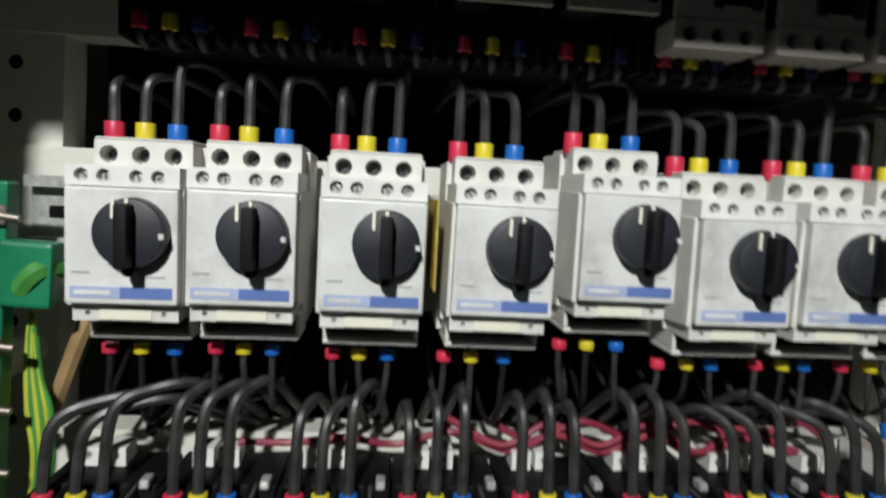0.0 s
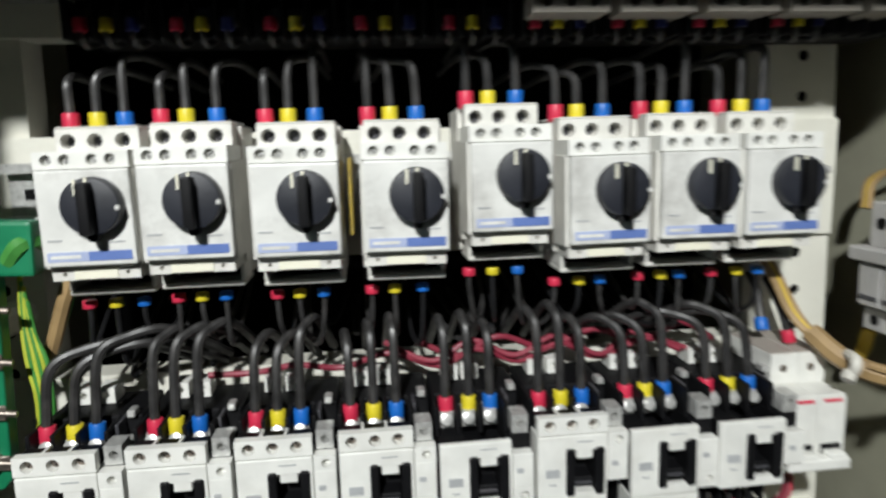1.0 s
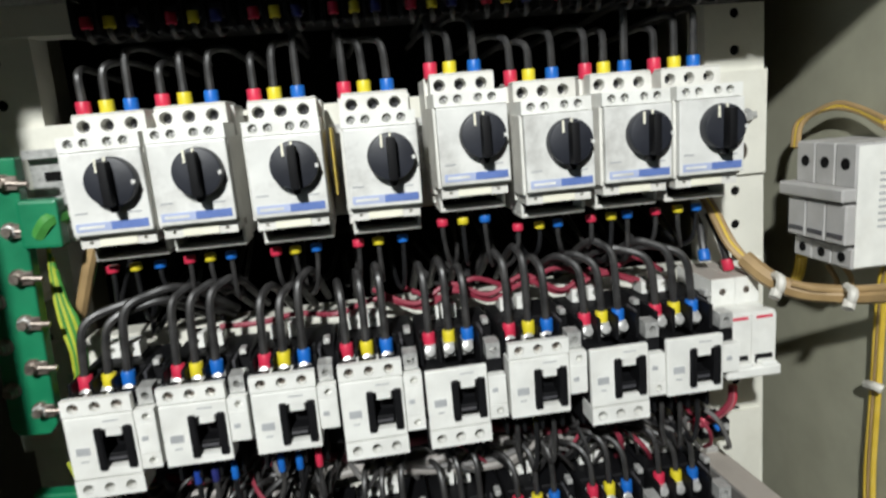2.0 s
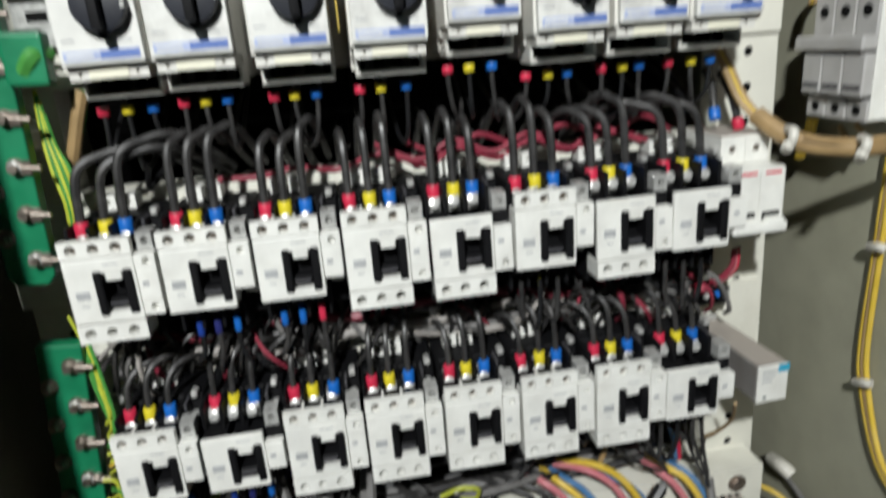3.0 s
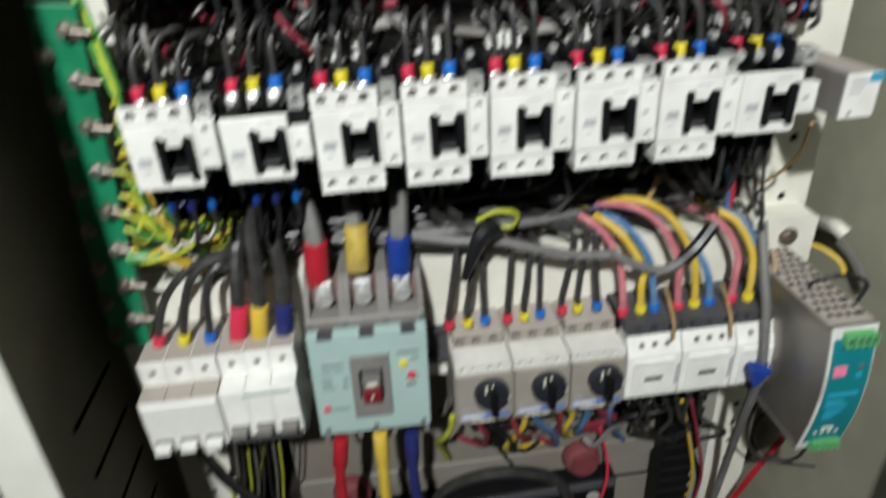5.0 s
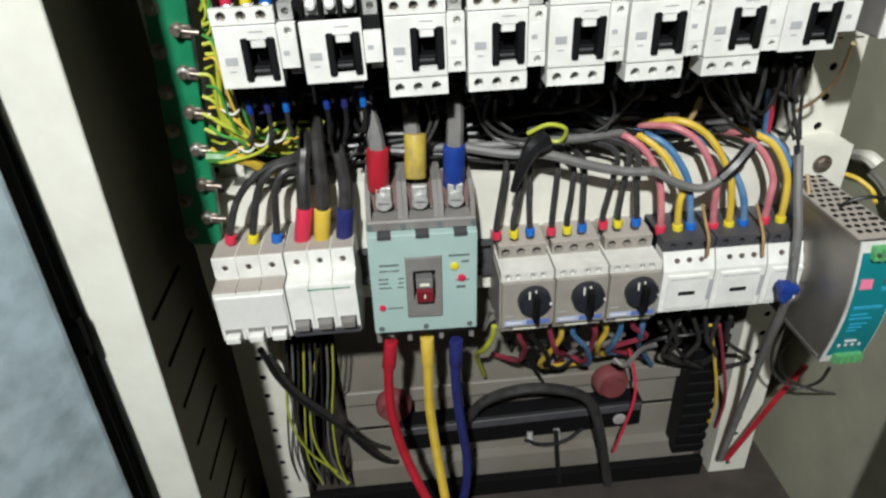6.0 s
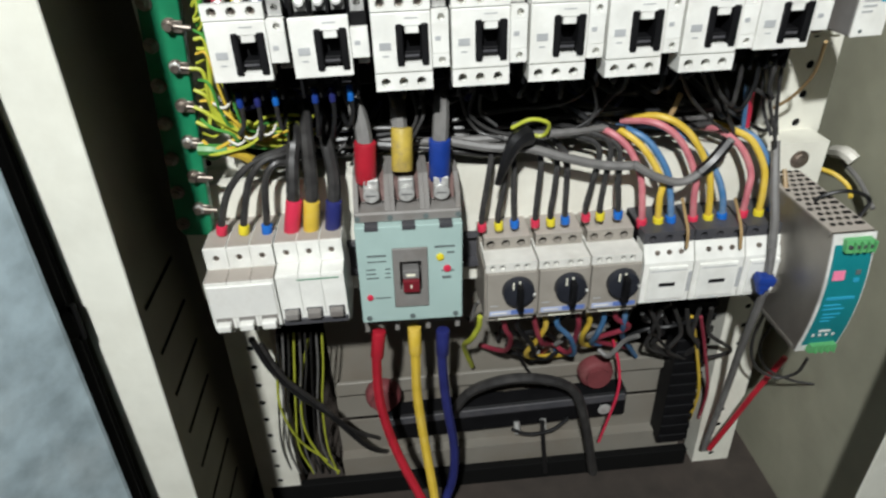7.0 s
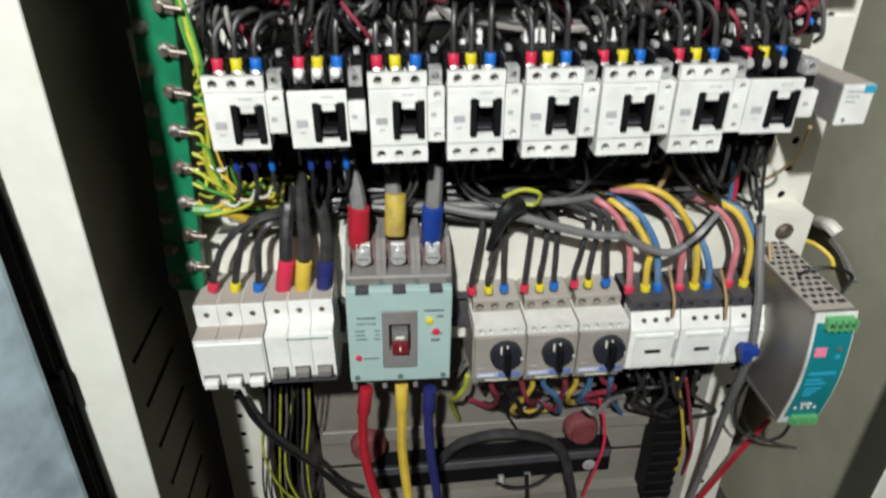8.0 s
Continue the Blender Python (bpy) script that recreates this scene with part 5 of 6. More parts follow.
wire([(0.138, 0.322, 0.482), (0.137, 0.322, 0.495), (0.142, 0.326, 0.514), (0.147, 0.334, 0.540), (0.129, 0.345, 0.547), (0.103, 0.370, 0.547)], 0.0024, W_GREY, "black wire with coloured sleeve into a motor breaker", "motor breaker feed wires", ferrule=RED, fr=0.0038, fl=0.007)
wire([(0.150, 0.322, 0.482), (0.149, 0.322, 0.495), (0.152, 0.326, 0.515), (0.156, 0.334, 0.542), (0.138, 0.345, 0.550), (0.113, 0.370, 0.550)], 0.0024, W_GREY, "black wire with coloured sleeve into a motor breaker", "motor breaker feed wires", ferrule=YELLOW, fr=0.0038, fl=0.007)
wire([(0.165, 0.322, 0.482), (0.164, 0.322, 0.495), (0.163, 0.326, 0.513), (0.163, 0.334, 0.539), (0.145, 0.345, 0.546), (0.120, 0.370, 0.546)], 0.0024, W_GREY, "black wire with coloured sleeve into a motor breaker", "motor breaker feed wires", ferrule=BLUE, fr=0.0038, fl=0.007)
wire([(0.186, 0.322, 0.472), (0.184, 0.322, 0.493), (0.181, 0.327, 0.517), (0.171, 0.335, 0.538), (0.156, 0.345, 0.549), (0.148, 0.370, 0.541)], 0.0028, W_PINK, "pink wire arching from a low contactor up over the plate", "low contactor wires", ferrule=RED, fr=0.0042, fl=0.008)
wire([(0.200, 0.322, 0.472), (0.198, 0.322, 0.497), (0.199, 0.325, 0.511), (0.184, 0.333, 0.536), (0.168, 0.345, 0.548), (0.162, 0.370, 0.543)], 0.0028, W_YEL, "yellow wire arching from a low contactor up over the plate", "low contactor wires", ferrule=YELLOW, fr=0.0042, fl=0.008)
wire([(0.211, 0.322, 0.473), (0.207, 0.322, 0.497), (0.203, 0.327, 0.518), (0.189, 0.335, 0.540), (0.175, 0.345, 0.548), (0.167, 0.370, 0.543)], 0.0028, W_BLUE, "blue wire arching from a low contactor up over the plate", "low contactor wires", ferrule=BLUE, fr=0.0042, fl=0.008)
wire([(0.230, 0.322, 0.471), (0.227, 0.322, 0.495), (0.226, 0.325, 0.514), (0.212, 0.332, 0.542), (0.193, 0.340, 0.555), (0.172, 0.360, 0.551)], 0.0028, W_PINK, "pink wire arching from a low contactor up over the plate", "low contactor wires", ferrule=RED, fr=0.0042, fl=0.008)
wire([(0.243, 0.322, 0.471), (0.240, 0.322, 0.499), (0.235, 0.325, 0.521), (0.218, 0.332, 0.548), (0.197, 0.340, 0.560), (0.175, 0.360, 0.553)], 0.0028, W_YEL, "yellow wire arching from a low contactor up over the plate", "low contactor wires", ferrule=YELLOW, fr=0.0042, fl=0.008)
wire([(0.255, 0.322, 0.472), (0.251, 0.322, 0.496), (0.243, 0.328, 0.516), (0.224, 0.336, 0.539), (0.200, 0.345, 0.549), (0.180, 0.365, 0.544)], 0.0028, W_BLUE, "blue wire arching from a low contactor up over the plate", "low contactor wires", ferrule=BLUE, fr=0.0042, fl=0.008)
wire([(0.272, 0.322, 0.473), (0.272, 0.322, 0.497), (0.273, 0.326, 0.513), (0.264, 0.333, 0.532), (0.251, 0.345, 0.542), (0.246, 0.370, 0.536)], 0.0028, W_PINK, "pink wire arching from a low contactor up over the plate", "low contactor wires", ferrule=RED, fr=0.0042, fl=0.008)
wire([(0.286, 0.322, 0.472), (0.285, 0.322, 0.498), (0.283, 0.326, 0.517), (0.272, 0.333, 0.537), (0.260, 0.345, 0.543), (0.255, 0.370, 0.539)], 0.0028, W_YEL, "yellow wire arching from a low contactor up over the plate", "low contactor wires", ferrule=YELLOW, fr=0.0042, fl=0.008)
wire([(0.302, 0.328, 0.469), (0.297, 0.328, 0.497), (0.289, 0.330, 0.517), (0.279, 0.337, 0.535), (0.269, 0.348, 0.540), (0.266, 0.370, 0.534)], 0.0028, W_BLUE, "blue wire arching from a low contactor up over the plate", "low contactor wires", ferrule=BLUE, fr=0.0042, fl=0.008)

# sheathed bundle across the plate
wire([(0.031, 0.335, 0.553), (0.061, 0.330, 0.548), (0.088, 0.324, 0.548), (0.117, 0.322, 0.539), (0.149, 0.322, 0.530), (0.176, 0.322, 0.528)], 0.0037, W_CABLE, "light grey sheathed cable bundle tied along the plate", category="cable", name="thick_cable")
wire([(0.171, 0.321, 0.530), (0.192, 0.318, 0.518), (0.211, 0.317, 0.513), (0.226, 0.318, 0.520), (0.238, 0.320, 0.533), (0.250, 0.325, 0.543)], 0.0035, W_CABLE, "grey cable loop in front of the coloured wires", category="cable", name="thick_cable")
wire([(0.225, 0.317, 0.520), (0.235, 0.318, 0.530), (0.247, 0.323, 0.542)], 0.005, W_BLACK, "black taped end of the grey cable", category="tape", name="tape_wrap")
wire([(0.087, 0.322, 0.560), (0.077, 0.316, 0.557), (0.070, 0.317, 0.541), (0.064, 0.319, 0.522)], (0.0086, 0.0026), W_BLACK, "ragged black tape wrapped round the cables", category="tape", name="tape_wrap")
wire([(-0.013, 0.345, 0.551), (0.027, 0.340, 0.552), (0.057, 0.336, 0.553), (0.088, 0.333, 0.555), (0.124, 0.338, 0.553), (0.160, 0.350, 0.550)], 0.0032, W_CABLE, "grey cable running along the plate top", category="cable", name="thick_cable")
wire([(-0.039, 0.350, 0.550), (0.014, 0.345, 0.545), (0.053, 0.340, 0.540), (0.075, 0.336, 0.541)], 0.0035, W_GREY, "dark cable running along the plate top", category="cable", name="thick_cable")
wire([(0.075, 0.325, 0.565), (0.089, 0.322, 0.572), (0.103, 0.324, 0.567), (0.100, 0.328, 0.556), (0.085, 0.330, 0.558)], 0.0016, W_LIME, "loose yellow-green wire loop")

# right side cables
wire([(0.290, 0.330, 0.537), (0.288, 0.312, 0.503), (0.288, 0.300, 0.476), (0.288, 0.292, 0.442), (0.289, 0.292, 0.413), (0.300, 0.315, 0.339), (0.317, 0.345, 0.244), (0.323, 0.365, 0.126)], 0.0036, W_CABLE, "grey round cable down the side with a blue tie", category="cable", name="side_cable")
wire([(0.284, 0.290, 0.461), (0.286, 0.287, 0.440), (0.289, 0.288, 0.416)], 0.0018, W_CABLE, "thin grey wire along the side cable")
wire([(0.372, 0.345, 0.284), (0.357, 0.352, 0.232), (0.346, 0.362, 0.174), (0.332, 0.368, 0.121)], 0.0031, DEEPRED, "red cable slanting to the cabinet floor", category="cable", name="side_cable")
wire([(0.311, 0.310, 0.385), (0.316, 0.325, 0.332), (0.329, 0.330, 0.293), (0.351, 0.325, 0.277), (0.365, 0.315, 0.291), (0.358, 0.300, 0.324)], 0.0016, W_GREY, "thin grey wire loop under the power supply")
wire([(0.337, 0.330, 0.347), (0.333, 0.335, 0.314), (0.346, 0.335, 0.282), (0.374, 0.330, 0.266), (0.397, 0.325, 0.262)], 0.0014, W_GREY, "thin grey wire loop under the power supply")
wire([(0.314, 0.300, 0.484), (0.315, 0.295, 0.502), (0.333, 0.290, 0.509), (0.354, 0.290, 0.500), (0.346, 0.285, 0.487)], 0.0016, W_BLACK, "thin black wire loop on the power supply")
wire([(0.304, 0.330, 0.511), (0.304, 0.315, 0.487), (0.308, 0.305, 0.460)], 0.0018, W_TAN, "tan wire beside the power supply")
wire([(0.358, 0.360, 0.493), (0.365, 0.350, 0.492), (0.373, 0.340, 0.485), (0.371, 0.330, 0.479)], 0.002, W_YEL, "yellow wire behind the power supply")
wire([(0.215, 0.318, 0.498), (0.218, 0.312, 0.483), (0.216, 0.300, 0.477), (0.216, 0.297, 0.463)], 0.0013, W_TAN, "thin tan control wire into a contactor")
wire([(0.260, 0.318, 0.494), (0.264, 0.312, 0.479), (0.261, 0.300, 0.473), (0.262, 0.297, 0.458)], 0.0013, W_TAN, "thin tan control wire into a contactor")

# under the lowest row
wire([(0.050, 0.322, 0.390), (0.049, 0.325, 0.375), (0.043, 0.335, 0.353), (0.039, 0.360, 0.323), (0.050, 0.390, 0.268)], 0.0026, W_LIME, "coloured wire under a motor breaker", "outgoing motor wires")
wire([(0.071, 0.322, 0.386), (0.074, 0.325, 0.370), (0.081, 0.335, 0.349), (0.079, 0.360, 0.313), (0.059, 0.390, 0.297)], 0.0026, W_RED, "coloured wire under a motor breaker", "outgoing motor wires")
wire([(0.085, 0.322, 0.387), (0.085, 0.325, 0.371), (0.101, 0.335, 0.341), (0.107, 0.360, 0.303), (0.077, 0.390, 0.289)], 0.0026, W_BLACK, "coloured wire under a motor breaker", "outgoing motor wires")
wire([(0.099, 0.322, 0.386), (0.102, 0.325, 0.370), (0.111, 0.335, 0.341), (0.125, 0.360, 0.315), (0.122, 0.390, 0.271)], 0.0026, W_RED, "coloured wire under a motor breaker", "outgoing motor wires")
wire([(0.109, 0.322, 0.385), (0.111, 0.325, 0.369), (0.107, 0.335, 0.346), (0.103, 0.360, 0.303), (0.152, 0.390, 0.273)], 0.0026, W_YEL, "coloured wire under a motor breaker", "outgoing motor wires")
wire([(0.121, 0.322, 0.385), (0.122, 0.325, 0.370), (0.139, 0.335, 0.343), (0.151, 0.360, 0.300), (0.141, 0.390, 0.281)], 0.0026, W_BLUE, "coloured wire under a motor breaker", "outgoing motor wires")
wire([(0.139, 0.322, 0.385), (0.142, 0.325, 0.369), (0.144, 0.335, 0.349), (0.145, 0.360, 0.303), (0.130, 0.390, 0.299)], 0.0026, W_RED, "coloured wire under a motor breaker", "outgoing motor wires")
wire([(0.148, 0.322, 0.386), (0.152, 0.325, 0.370), (0.150, 0.335, 0.345), (0.163, 0.360, 0.311), (0.207, 0.390, 0.287)], 0.0026, W_YEL, "coloured wire under a motor breaker", "outgoing motor wires")
wire([(0.163, 0.322, 0.386), (0.165, 0.325, 0.370), (0.164, 0.335, 0.345), (0.170, 0.360, 0.312), (0.207, 0.390, 0.284)], 0.0026, W_BLUE, "coloured wire under a motor breaker", "outgoing motor wires")
wire([(0.174, 0.322, 0.388), (0.177, 0.325, 0.372), (0.194, 0.335, 0.351), (0.173, 0.360, 0.317), (0.224, 0.390, 0.274)], 0.0026, W_RED, "coloured wire under a motor breaker", "outgoing motor wires")
wire([(0.183, 0.322, 0.387), (0.185, 0.325, 0.371), (0.189, 0.335, 0.351), (0.201, 0.360, 0.317), (0.232, 0.390, 0.261)], 0.0026, W_BLUE, "coloured wire under a motor breaker", "outgoing motor wires")
wire([(-0.133, 0.335, 0.380), (-0.141, 0.345, 0.330), (-0.154, 0.360, 0.263), (-0.164, 0.372, 0.191), (-0.162, 0.380, 0.135)], 0.0011, W_GREY, "thin wire hanging under the miniature breakers", "hanging wires")
wire([(-0.128, 0.335, 0.379), (-0.136, 0.345, 0.330), (-0.149, 0.360, 0.263), (-0.158, 0.372, 0.190), (-0.154, 0.380, 0.133)], 0.0011, W_CABLE, "thin wire hanging under the miniature breakers", "hanging wires")
wire([(-0.123, 0.335, 0.379), (-0.131, 0.345, 0.329), (-0.144, 0.360, 0.262), (-0.152, 0.372, 0.189), (-0.146, 0.380, 0.132)], 0.0011, W_GREY, "thin wire hanging under the miniature breakers", "hanging wires")
wire([(-0.118, 0.335, 0.378), (-0.126, 0.345, 0.329), (-0.137, 0.360, 0.261), (-0.146, 0.372, 0.188), (-0.138, 0.380, 0.131)], 0.0011, W_LIME, "thin wire hanging under the miniature breakers", "hanging wires")
wire([(-0.113, 0.335, 0.378), (-0.120, 0.345, 0.328), (-0.132, 0.360, 0.261), (-0.140, 0.372, 0.187), (-0.137, 0.380, 0.131)], 0.0011, W_CABLE, "thin wire hanging under the miniature breakers", "hanging wires")
wire([(-0.108, 0.335, 0.377), (-0.115, 0.345, 0.327), (-0.128, 0.360, 0.260), (-0.133, 0.372, 0.186), (-0.129, 0.380, 0.129)], 0.0011, W_GREY, "thin wire hanging under the miniature breakers", "hanging wires")
wire([(-0.103, 0.335, 0.377), (-0.110, 0.345, 0.327), (-0.119, 0.360, 0.259), (-0.127, 0.372, 0.185), (-0.120, 0.380, 0.128)], 0.0011, W_BLACK, "thin wire hanging under the miniature breakers", "hanging wires")
wire([(-0.098, 0.335, 0.376), (-0.104, 0.345, 0.326), (-0.115, 0.360, 0.258), (-0.121, 0.372, 0.185), (-0.112, 0.380, 0.127)], 0.0011, W_CABLE, "thin wire hanging under the miniature breakers", "hanging wires")
wire([(-0.093, 0.335, 0.375), (-0.099, 0.345, 0.326), (-0.110, 0.360, 0.258), (-0.115, 0.372, 0.184), (-0.111, 0.380, 0.127)], 0.0011, W_LIME, "thin wire hanging under the miniature breakers", "hanging wires")
wire([(-0.153, 0.325, 0.384), (-0.145, 0.335, 0.337), (-0.127, 0.345, 0.291), (-0.102, 0.355, 0.249), (-0.071, 0.370, 0.180), (-0.049, 0.398, 0.134)], 0.003, W_BLACK, "black cable crossing under the breakers", category="cable", name="thick_cable")
wire([(-0.148, 0.330, 0.372), (-0.136, 0.340, 0.320), (-0.113, 0.350, 0.275), (-0.086, 0.365, 0.215), (-0.060, 0.398, 0.160)], 0.0026, W_GREY, "dark cable crossing under the breakers", category="cable", name="thick_cable")
wire([(-0.108, 0.345, 0.362), (-0.126, 0.355, 0.297), (-0.134, 0.365, 0.221), (-0.122, 0.375, 0.157), (-0.109, 0.380, 0.130)], 0.0013, W_LIME, "yellow-green earth wire hanging under the breakers")
wire([(-0.141, 0.345, 0.338), (-0.151, 0.355, 0.268), (-0.142, 0.365, 0.205), (-0.119, 0.375, 0.157)], 0.0013, W_LIME, "yellow-green earth wire hanging under the breakers")
wire([(0.025, 0.365, 0.227), (0.046, 0.360, 0.261), (0.084, 0.355, 0.278), (0.124, 0.352, 0.275), (0.153, 0.352, 0.256), (0.168, 0.350, 0.211), (0.187, 0.355, 0.117)], 0.0054, W_GREY, "thick dark cable arching over the black trunk", category="cable", name="thick_cable")
wire([(0.195, 0.370, 0.307), (0.204, 0.365, 0.271), (0.205, 0.362, 0.233), (0.195, 0.370, 0.151)], 0.0016, RED, "thin red wire hanging before the lower sheet")
wire([(0.086, 0.360, 0.328), (0.101, 0.370, 0.287), (0.115, 0.385, 0.251)], 0.0014, W_BLACK, "thin black wire under the motor breakers")
wire([(0.214, 0.340, 0.369), (0.234, 0.350, 0.327), (0.235, 0.360, 0.304), (0.286, 0.385, 0.252)], 0.0022, W_GREY, "dark wire under the low contactors", "dark wires under contactors")
wire([(0.227, 0.340, 0.367), (0.225, 0.350, 0.328), (0.231, 0.360, 0.299), (0.296, 0.385, 0.250)], 0.0022, W_GREY, "dark wire under the low contactors", "dark wires under contactors")
wire([(0.239, 0.340, 0.366), (0.256, 0.350, 0.325), (0.252, 0.360, 0.292), (0.304, 0.385, 0.249)], 0.0022, W_GREY, "dark wire under the low contactors", "dark wires under contactors")
wire([(0.251, 0.340, 0.365), (0.265, 0.350, 0.324), (0.282, 0.360, 0.298), (0.270, 0.385, 0.253)], 0.0022, W_GREY, "dark wire under the low contactors", "dark wires under contactors")
wire([(0.264, 0.340, 0.364), (0.268, 0.350, 0.323), (0.282, 0.360, 0.294), (0.269, 0.385, 0.254)], 0.0022, W_GREY, "dark wire under the low contactors", "dark wires under contactors")
wire([(0.276, 0.340, 0.362), (0.286, 0.350, 0.321), (0.320, 0.360, 0.285), (0.291, 0.385, 0.251)], 0.0022, W_GREY, "dark wire under the low contactors", "dark wires under contactors")
wire([(0.090, 0.362, 0.195), (0.108, 0.358, 0.189), (0.134, 0.358, 0.192), (0.153, 0.362, 0.204)], 0.002, W_BLACK, "black lead between the plugs")
wire([(0.125, 0.365, 0.200), (0.127, 0.360, 0.164), (0.133, 0.365, 0.113)], 0.0026, W_BLACK, "black lead hanging from a plug")
wire([(0.264, 0.350, 0.345), (0.283, 0.360, 0.290), (0.302, 0.370, 0.221), (0.309, 0.385, 0.159)], 0.0018, W_YEL, "coloured wire behind the side post")
wire([(0.273, 0.350, 0.344), (0.292, 0.360, 0.289), (0.312, 0.370, 0.220), (0.320, 0.385, 0.158)], 0.0018, W_RED, "coloured wire behind the side post")

# thin wires hanging from the lower contactors
wire([(0.203, 0.330, 0.596), (0.214, 0.330, 0.577), (0.237, 0.335, 0.555), (0.255, 0.340, 0.542)], 0.0014, W_GREY, "thin dark wire hanging from a contactor", "thin control wires")
wire([(0.219, 0.330, 0.596), (0.234, 0.335, 0.574), (0.252, 0.338, 0.553), (0.260, 0.340, 0.540)], 0.0014, W_GREY, "thin dark wire hanging from a contactor", "thin control wires")
wire([(0.225, 0.330, 0.597), (0.242, 0.335, 0.571), (0.259, 0.340, 0.544)], 0.0014, W_GREY, "thin dark wire hanging from a contactor", "thin control wires")
wire([(0.271, 0.330, 0.599), (0.277, 0.330, 0.570), (0.283, 0.325, 0.549), (0.286, 0.322, 0.535)], 0.0014, W_GREY, "thin dark wire hanging from a contactor", "thin control wires")
wire([(0.280, 0.330, 0.597), (0.284, 0.330, 0.565), (0.285, 0.323, 0.545)], 0.0014, W_GREY, "thin dark wire hanging from a contactor", "thin control wires")
wire([(0.269, 0.335, 0.594), (0.276, 0.335, 0.564), (0.282, 0.325, 0.544)], 0.0014, W_GREY, "thin dark wire hanging from a contactor", "thin control wires")
wire([(0.038, 0.335, 0.591), (0.043, 0.340, 0.571), (0.053, 0.338, 0.558), (0.070, 0.330, 0.555)], 0.0014, W_GREY, "thin dark wire hanging from a contactor", "thin control wires")
wire([(0.049, 0.335, 0.593), (0.045, 0.335, 0.575), (0.058, 0.335, 0.562), (0.076, 0.330, 0.557)], 0.0014, W_GREY, "thin dark wire hanging from a contactor", "thin control wires")
wire([(0.053, 0.335, 0.590), (0.054, 0.340, 0.573), (0.066, 0.335, 0.563)], 0.0014, W_GREY, "thin dark wire hanging from a contactor", "thin control wires")
wire([(0.166, 0.340, 0.592), (0.152, 0.340, 0.575), (0.138, 0.340, 0.560), (0.121, 0.340, 0.552)], 0.0014, W_GREY, "thin dark wire hanging from a contactor", "thin control wires")
wire([(0.138, 0.335, 0.591), (0.144, 0.340, 0.571), (0.138, 0.340, 0.557)], 0.0014, W_GREY, "thin dark wire hanging from a contactor", "thin control wires")
wire([(0.008, 0.335, 0.595), (0.010, 0.330, 0.580), (0.003, 0.325, 0.567), (-0.006, 0.322, 0.556)], 0.0014, W_GREY, "thin dark wire hanging from a contactor", "thin control wires")
wire([(0.002, 0.335, 0.594), (0.005, 0.330, 0.578), (-0.003, 0.324, 0.563)], 0.0014, W_GREY, "thin dark wire hanging from a contactor", "thin control wires")
wire([(0.264, 0.345, 0.580), (0.270, 0.350, 0.559), (0.275, 0.355, 0.540)], 0.002, W_BLUE, "blue wire beside the post")
wire([(0.269, 0.345, 0.579), (0.274, 0.350, 0.559), (0.278, 0.355, 0.540)], 0.002, RED, "red wire beside the post")
wire([(0.212, 0.345, 0.576), (0.208, 0.345, 0.563), (0.204, 0.345, 0.554)], 0.0022, W_TAN, "tan wire with a tie")
wire([(0.288, 0.300, 0.623), (0.303, 0.325, 0.592), (0.305, 0.345, 0.568), (0.301, 0.360, 0.553)], 0.0014, W_TAN, "thin tan wire from the relay box")

# earth wires
wire([(-0.137, 0.322, 0.656), (-0.130, 0.322, 0.652), (-0.138, 0.325, 0.598), (-0.132, 0.328, 0.574), (-0.120, 0.332, 0.571), (-0.102, 0.345, 0.561)], 0.0014, W_LIME, "yellow-green earth wire from the green bar", "earth wires")
wire([(-0.140, 0.322, 0.644), (-0.133, 0.322, 0.640), (-0.138, 0.325, 0.596), (-0.129, 0.328, 0.575), (-0.120, 0.332, 0.570), (-0.102, 0.345, 0.560)], 0.0014, W_LIME, "yellow-green earth wire from the green bar", "earth wires")
wire([(-0.147, 0.322, 0.625), (-0.139, 0.322, 0.621), (-0.140, 0.325, 0.595), (-0.133, 0.328, 0.577), (-0.120, 0.332, 0.569), (-0.102, 0.345, 0.559)], 0.0014, W_LIME, "yellow-green earth wire from the green bar", "earth wires")
wire([(-0.148, 0.322, 0.610), (-0.141, 0.322, 0.605), (-0.138, 0.325, 0.593), (-0.127, 0.328, 0.578), (-0.120, 0.332, 0.569), (-0.102, 0.345, 0.558)], 0.0014, W_LIME, "yellow-green earth wire from the green bar", "earth wires")
wire([(-0.151, 0.322, 0.598), (-0.143, 0.322, 0.593), (-0.142, 0.325, 0.591), (-0.136, 0.328, 0.580), (-0.121, 0.332, 0.568), (-0.102, 0.345, 0.557)], 0.0014, W_LIME, "yellow-green earth wire from the green bar", "earth wires")
wire([(-0.152, 0.322, 0.587), (-0.144, 0.322, 0.583), (-0.141, 0.325, 0.590), (-0.133, 0.328, 0.580), (-0.121, 0.332, 0.567), (-0.103, 0.345, 0.556)], 0.0014, W_LIME, "yellow-green earth wire from the green bar", "earth wires")
wire([(-0.155, 0.322, 0.566), (-0.146, 0.322, 0.565), (-0.136, 0.324, 0.563)], 0.0046, W_GREEN, "green sleeved end of the main earth cable", category="cable", name="earth_cable")
wire([(-0.137, 0.324, 0.563), (-0.128, 0.326, 0.559), (-0.121, 0.332, 0.550), (-0.115, 0.345, 0.540)], 0.0042, W_YEL, "yellow main earth cable", category="cable", name="earth_cable")
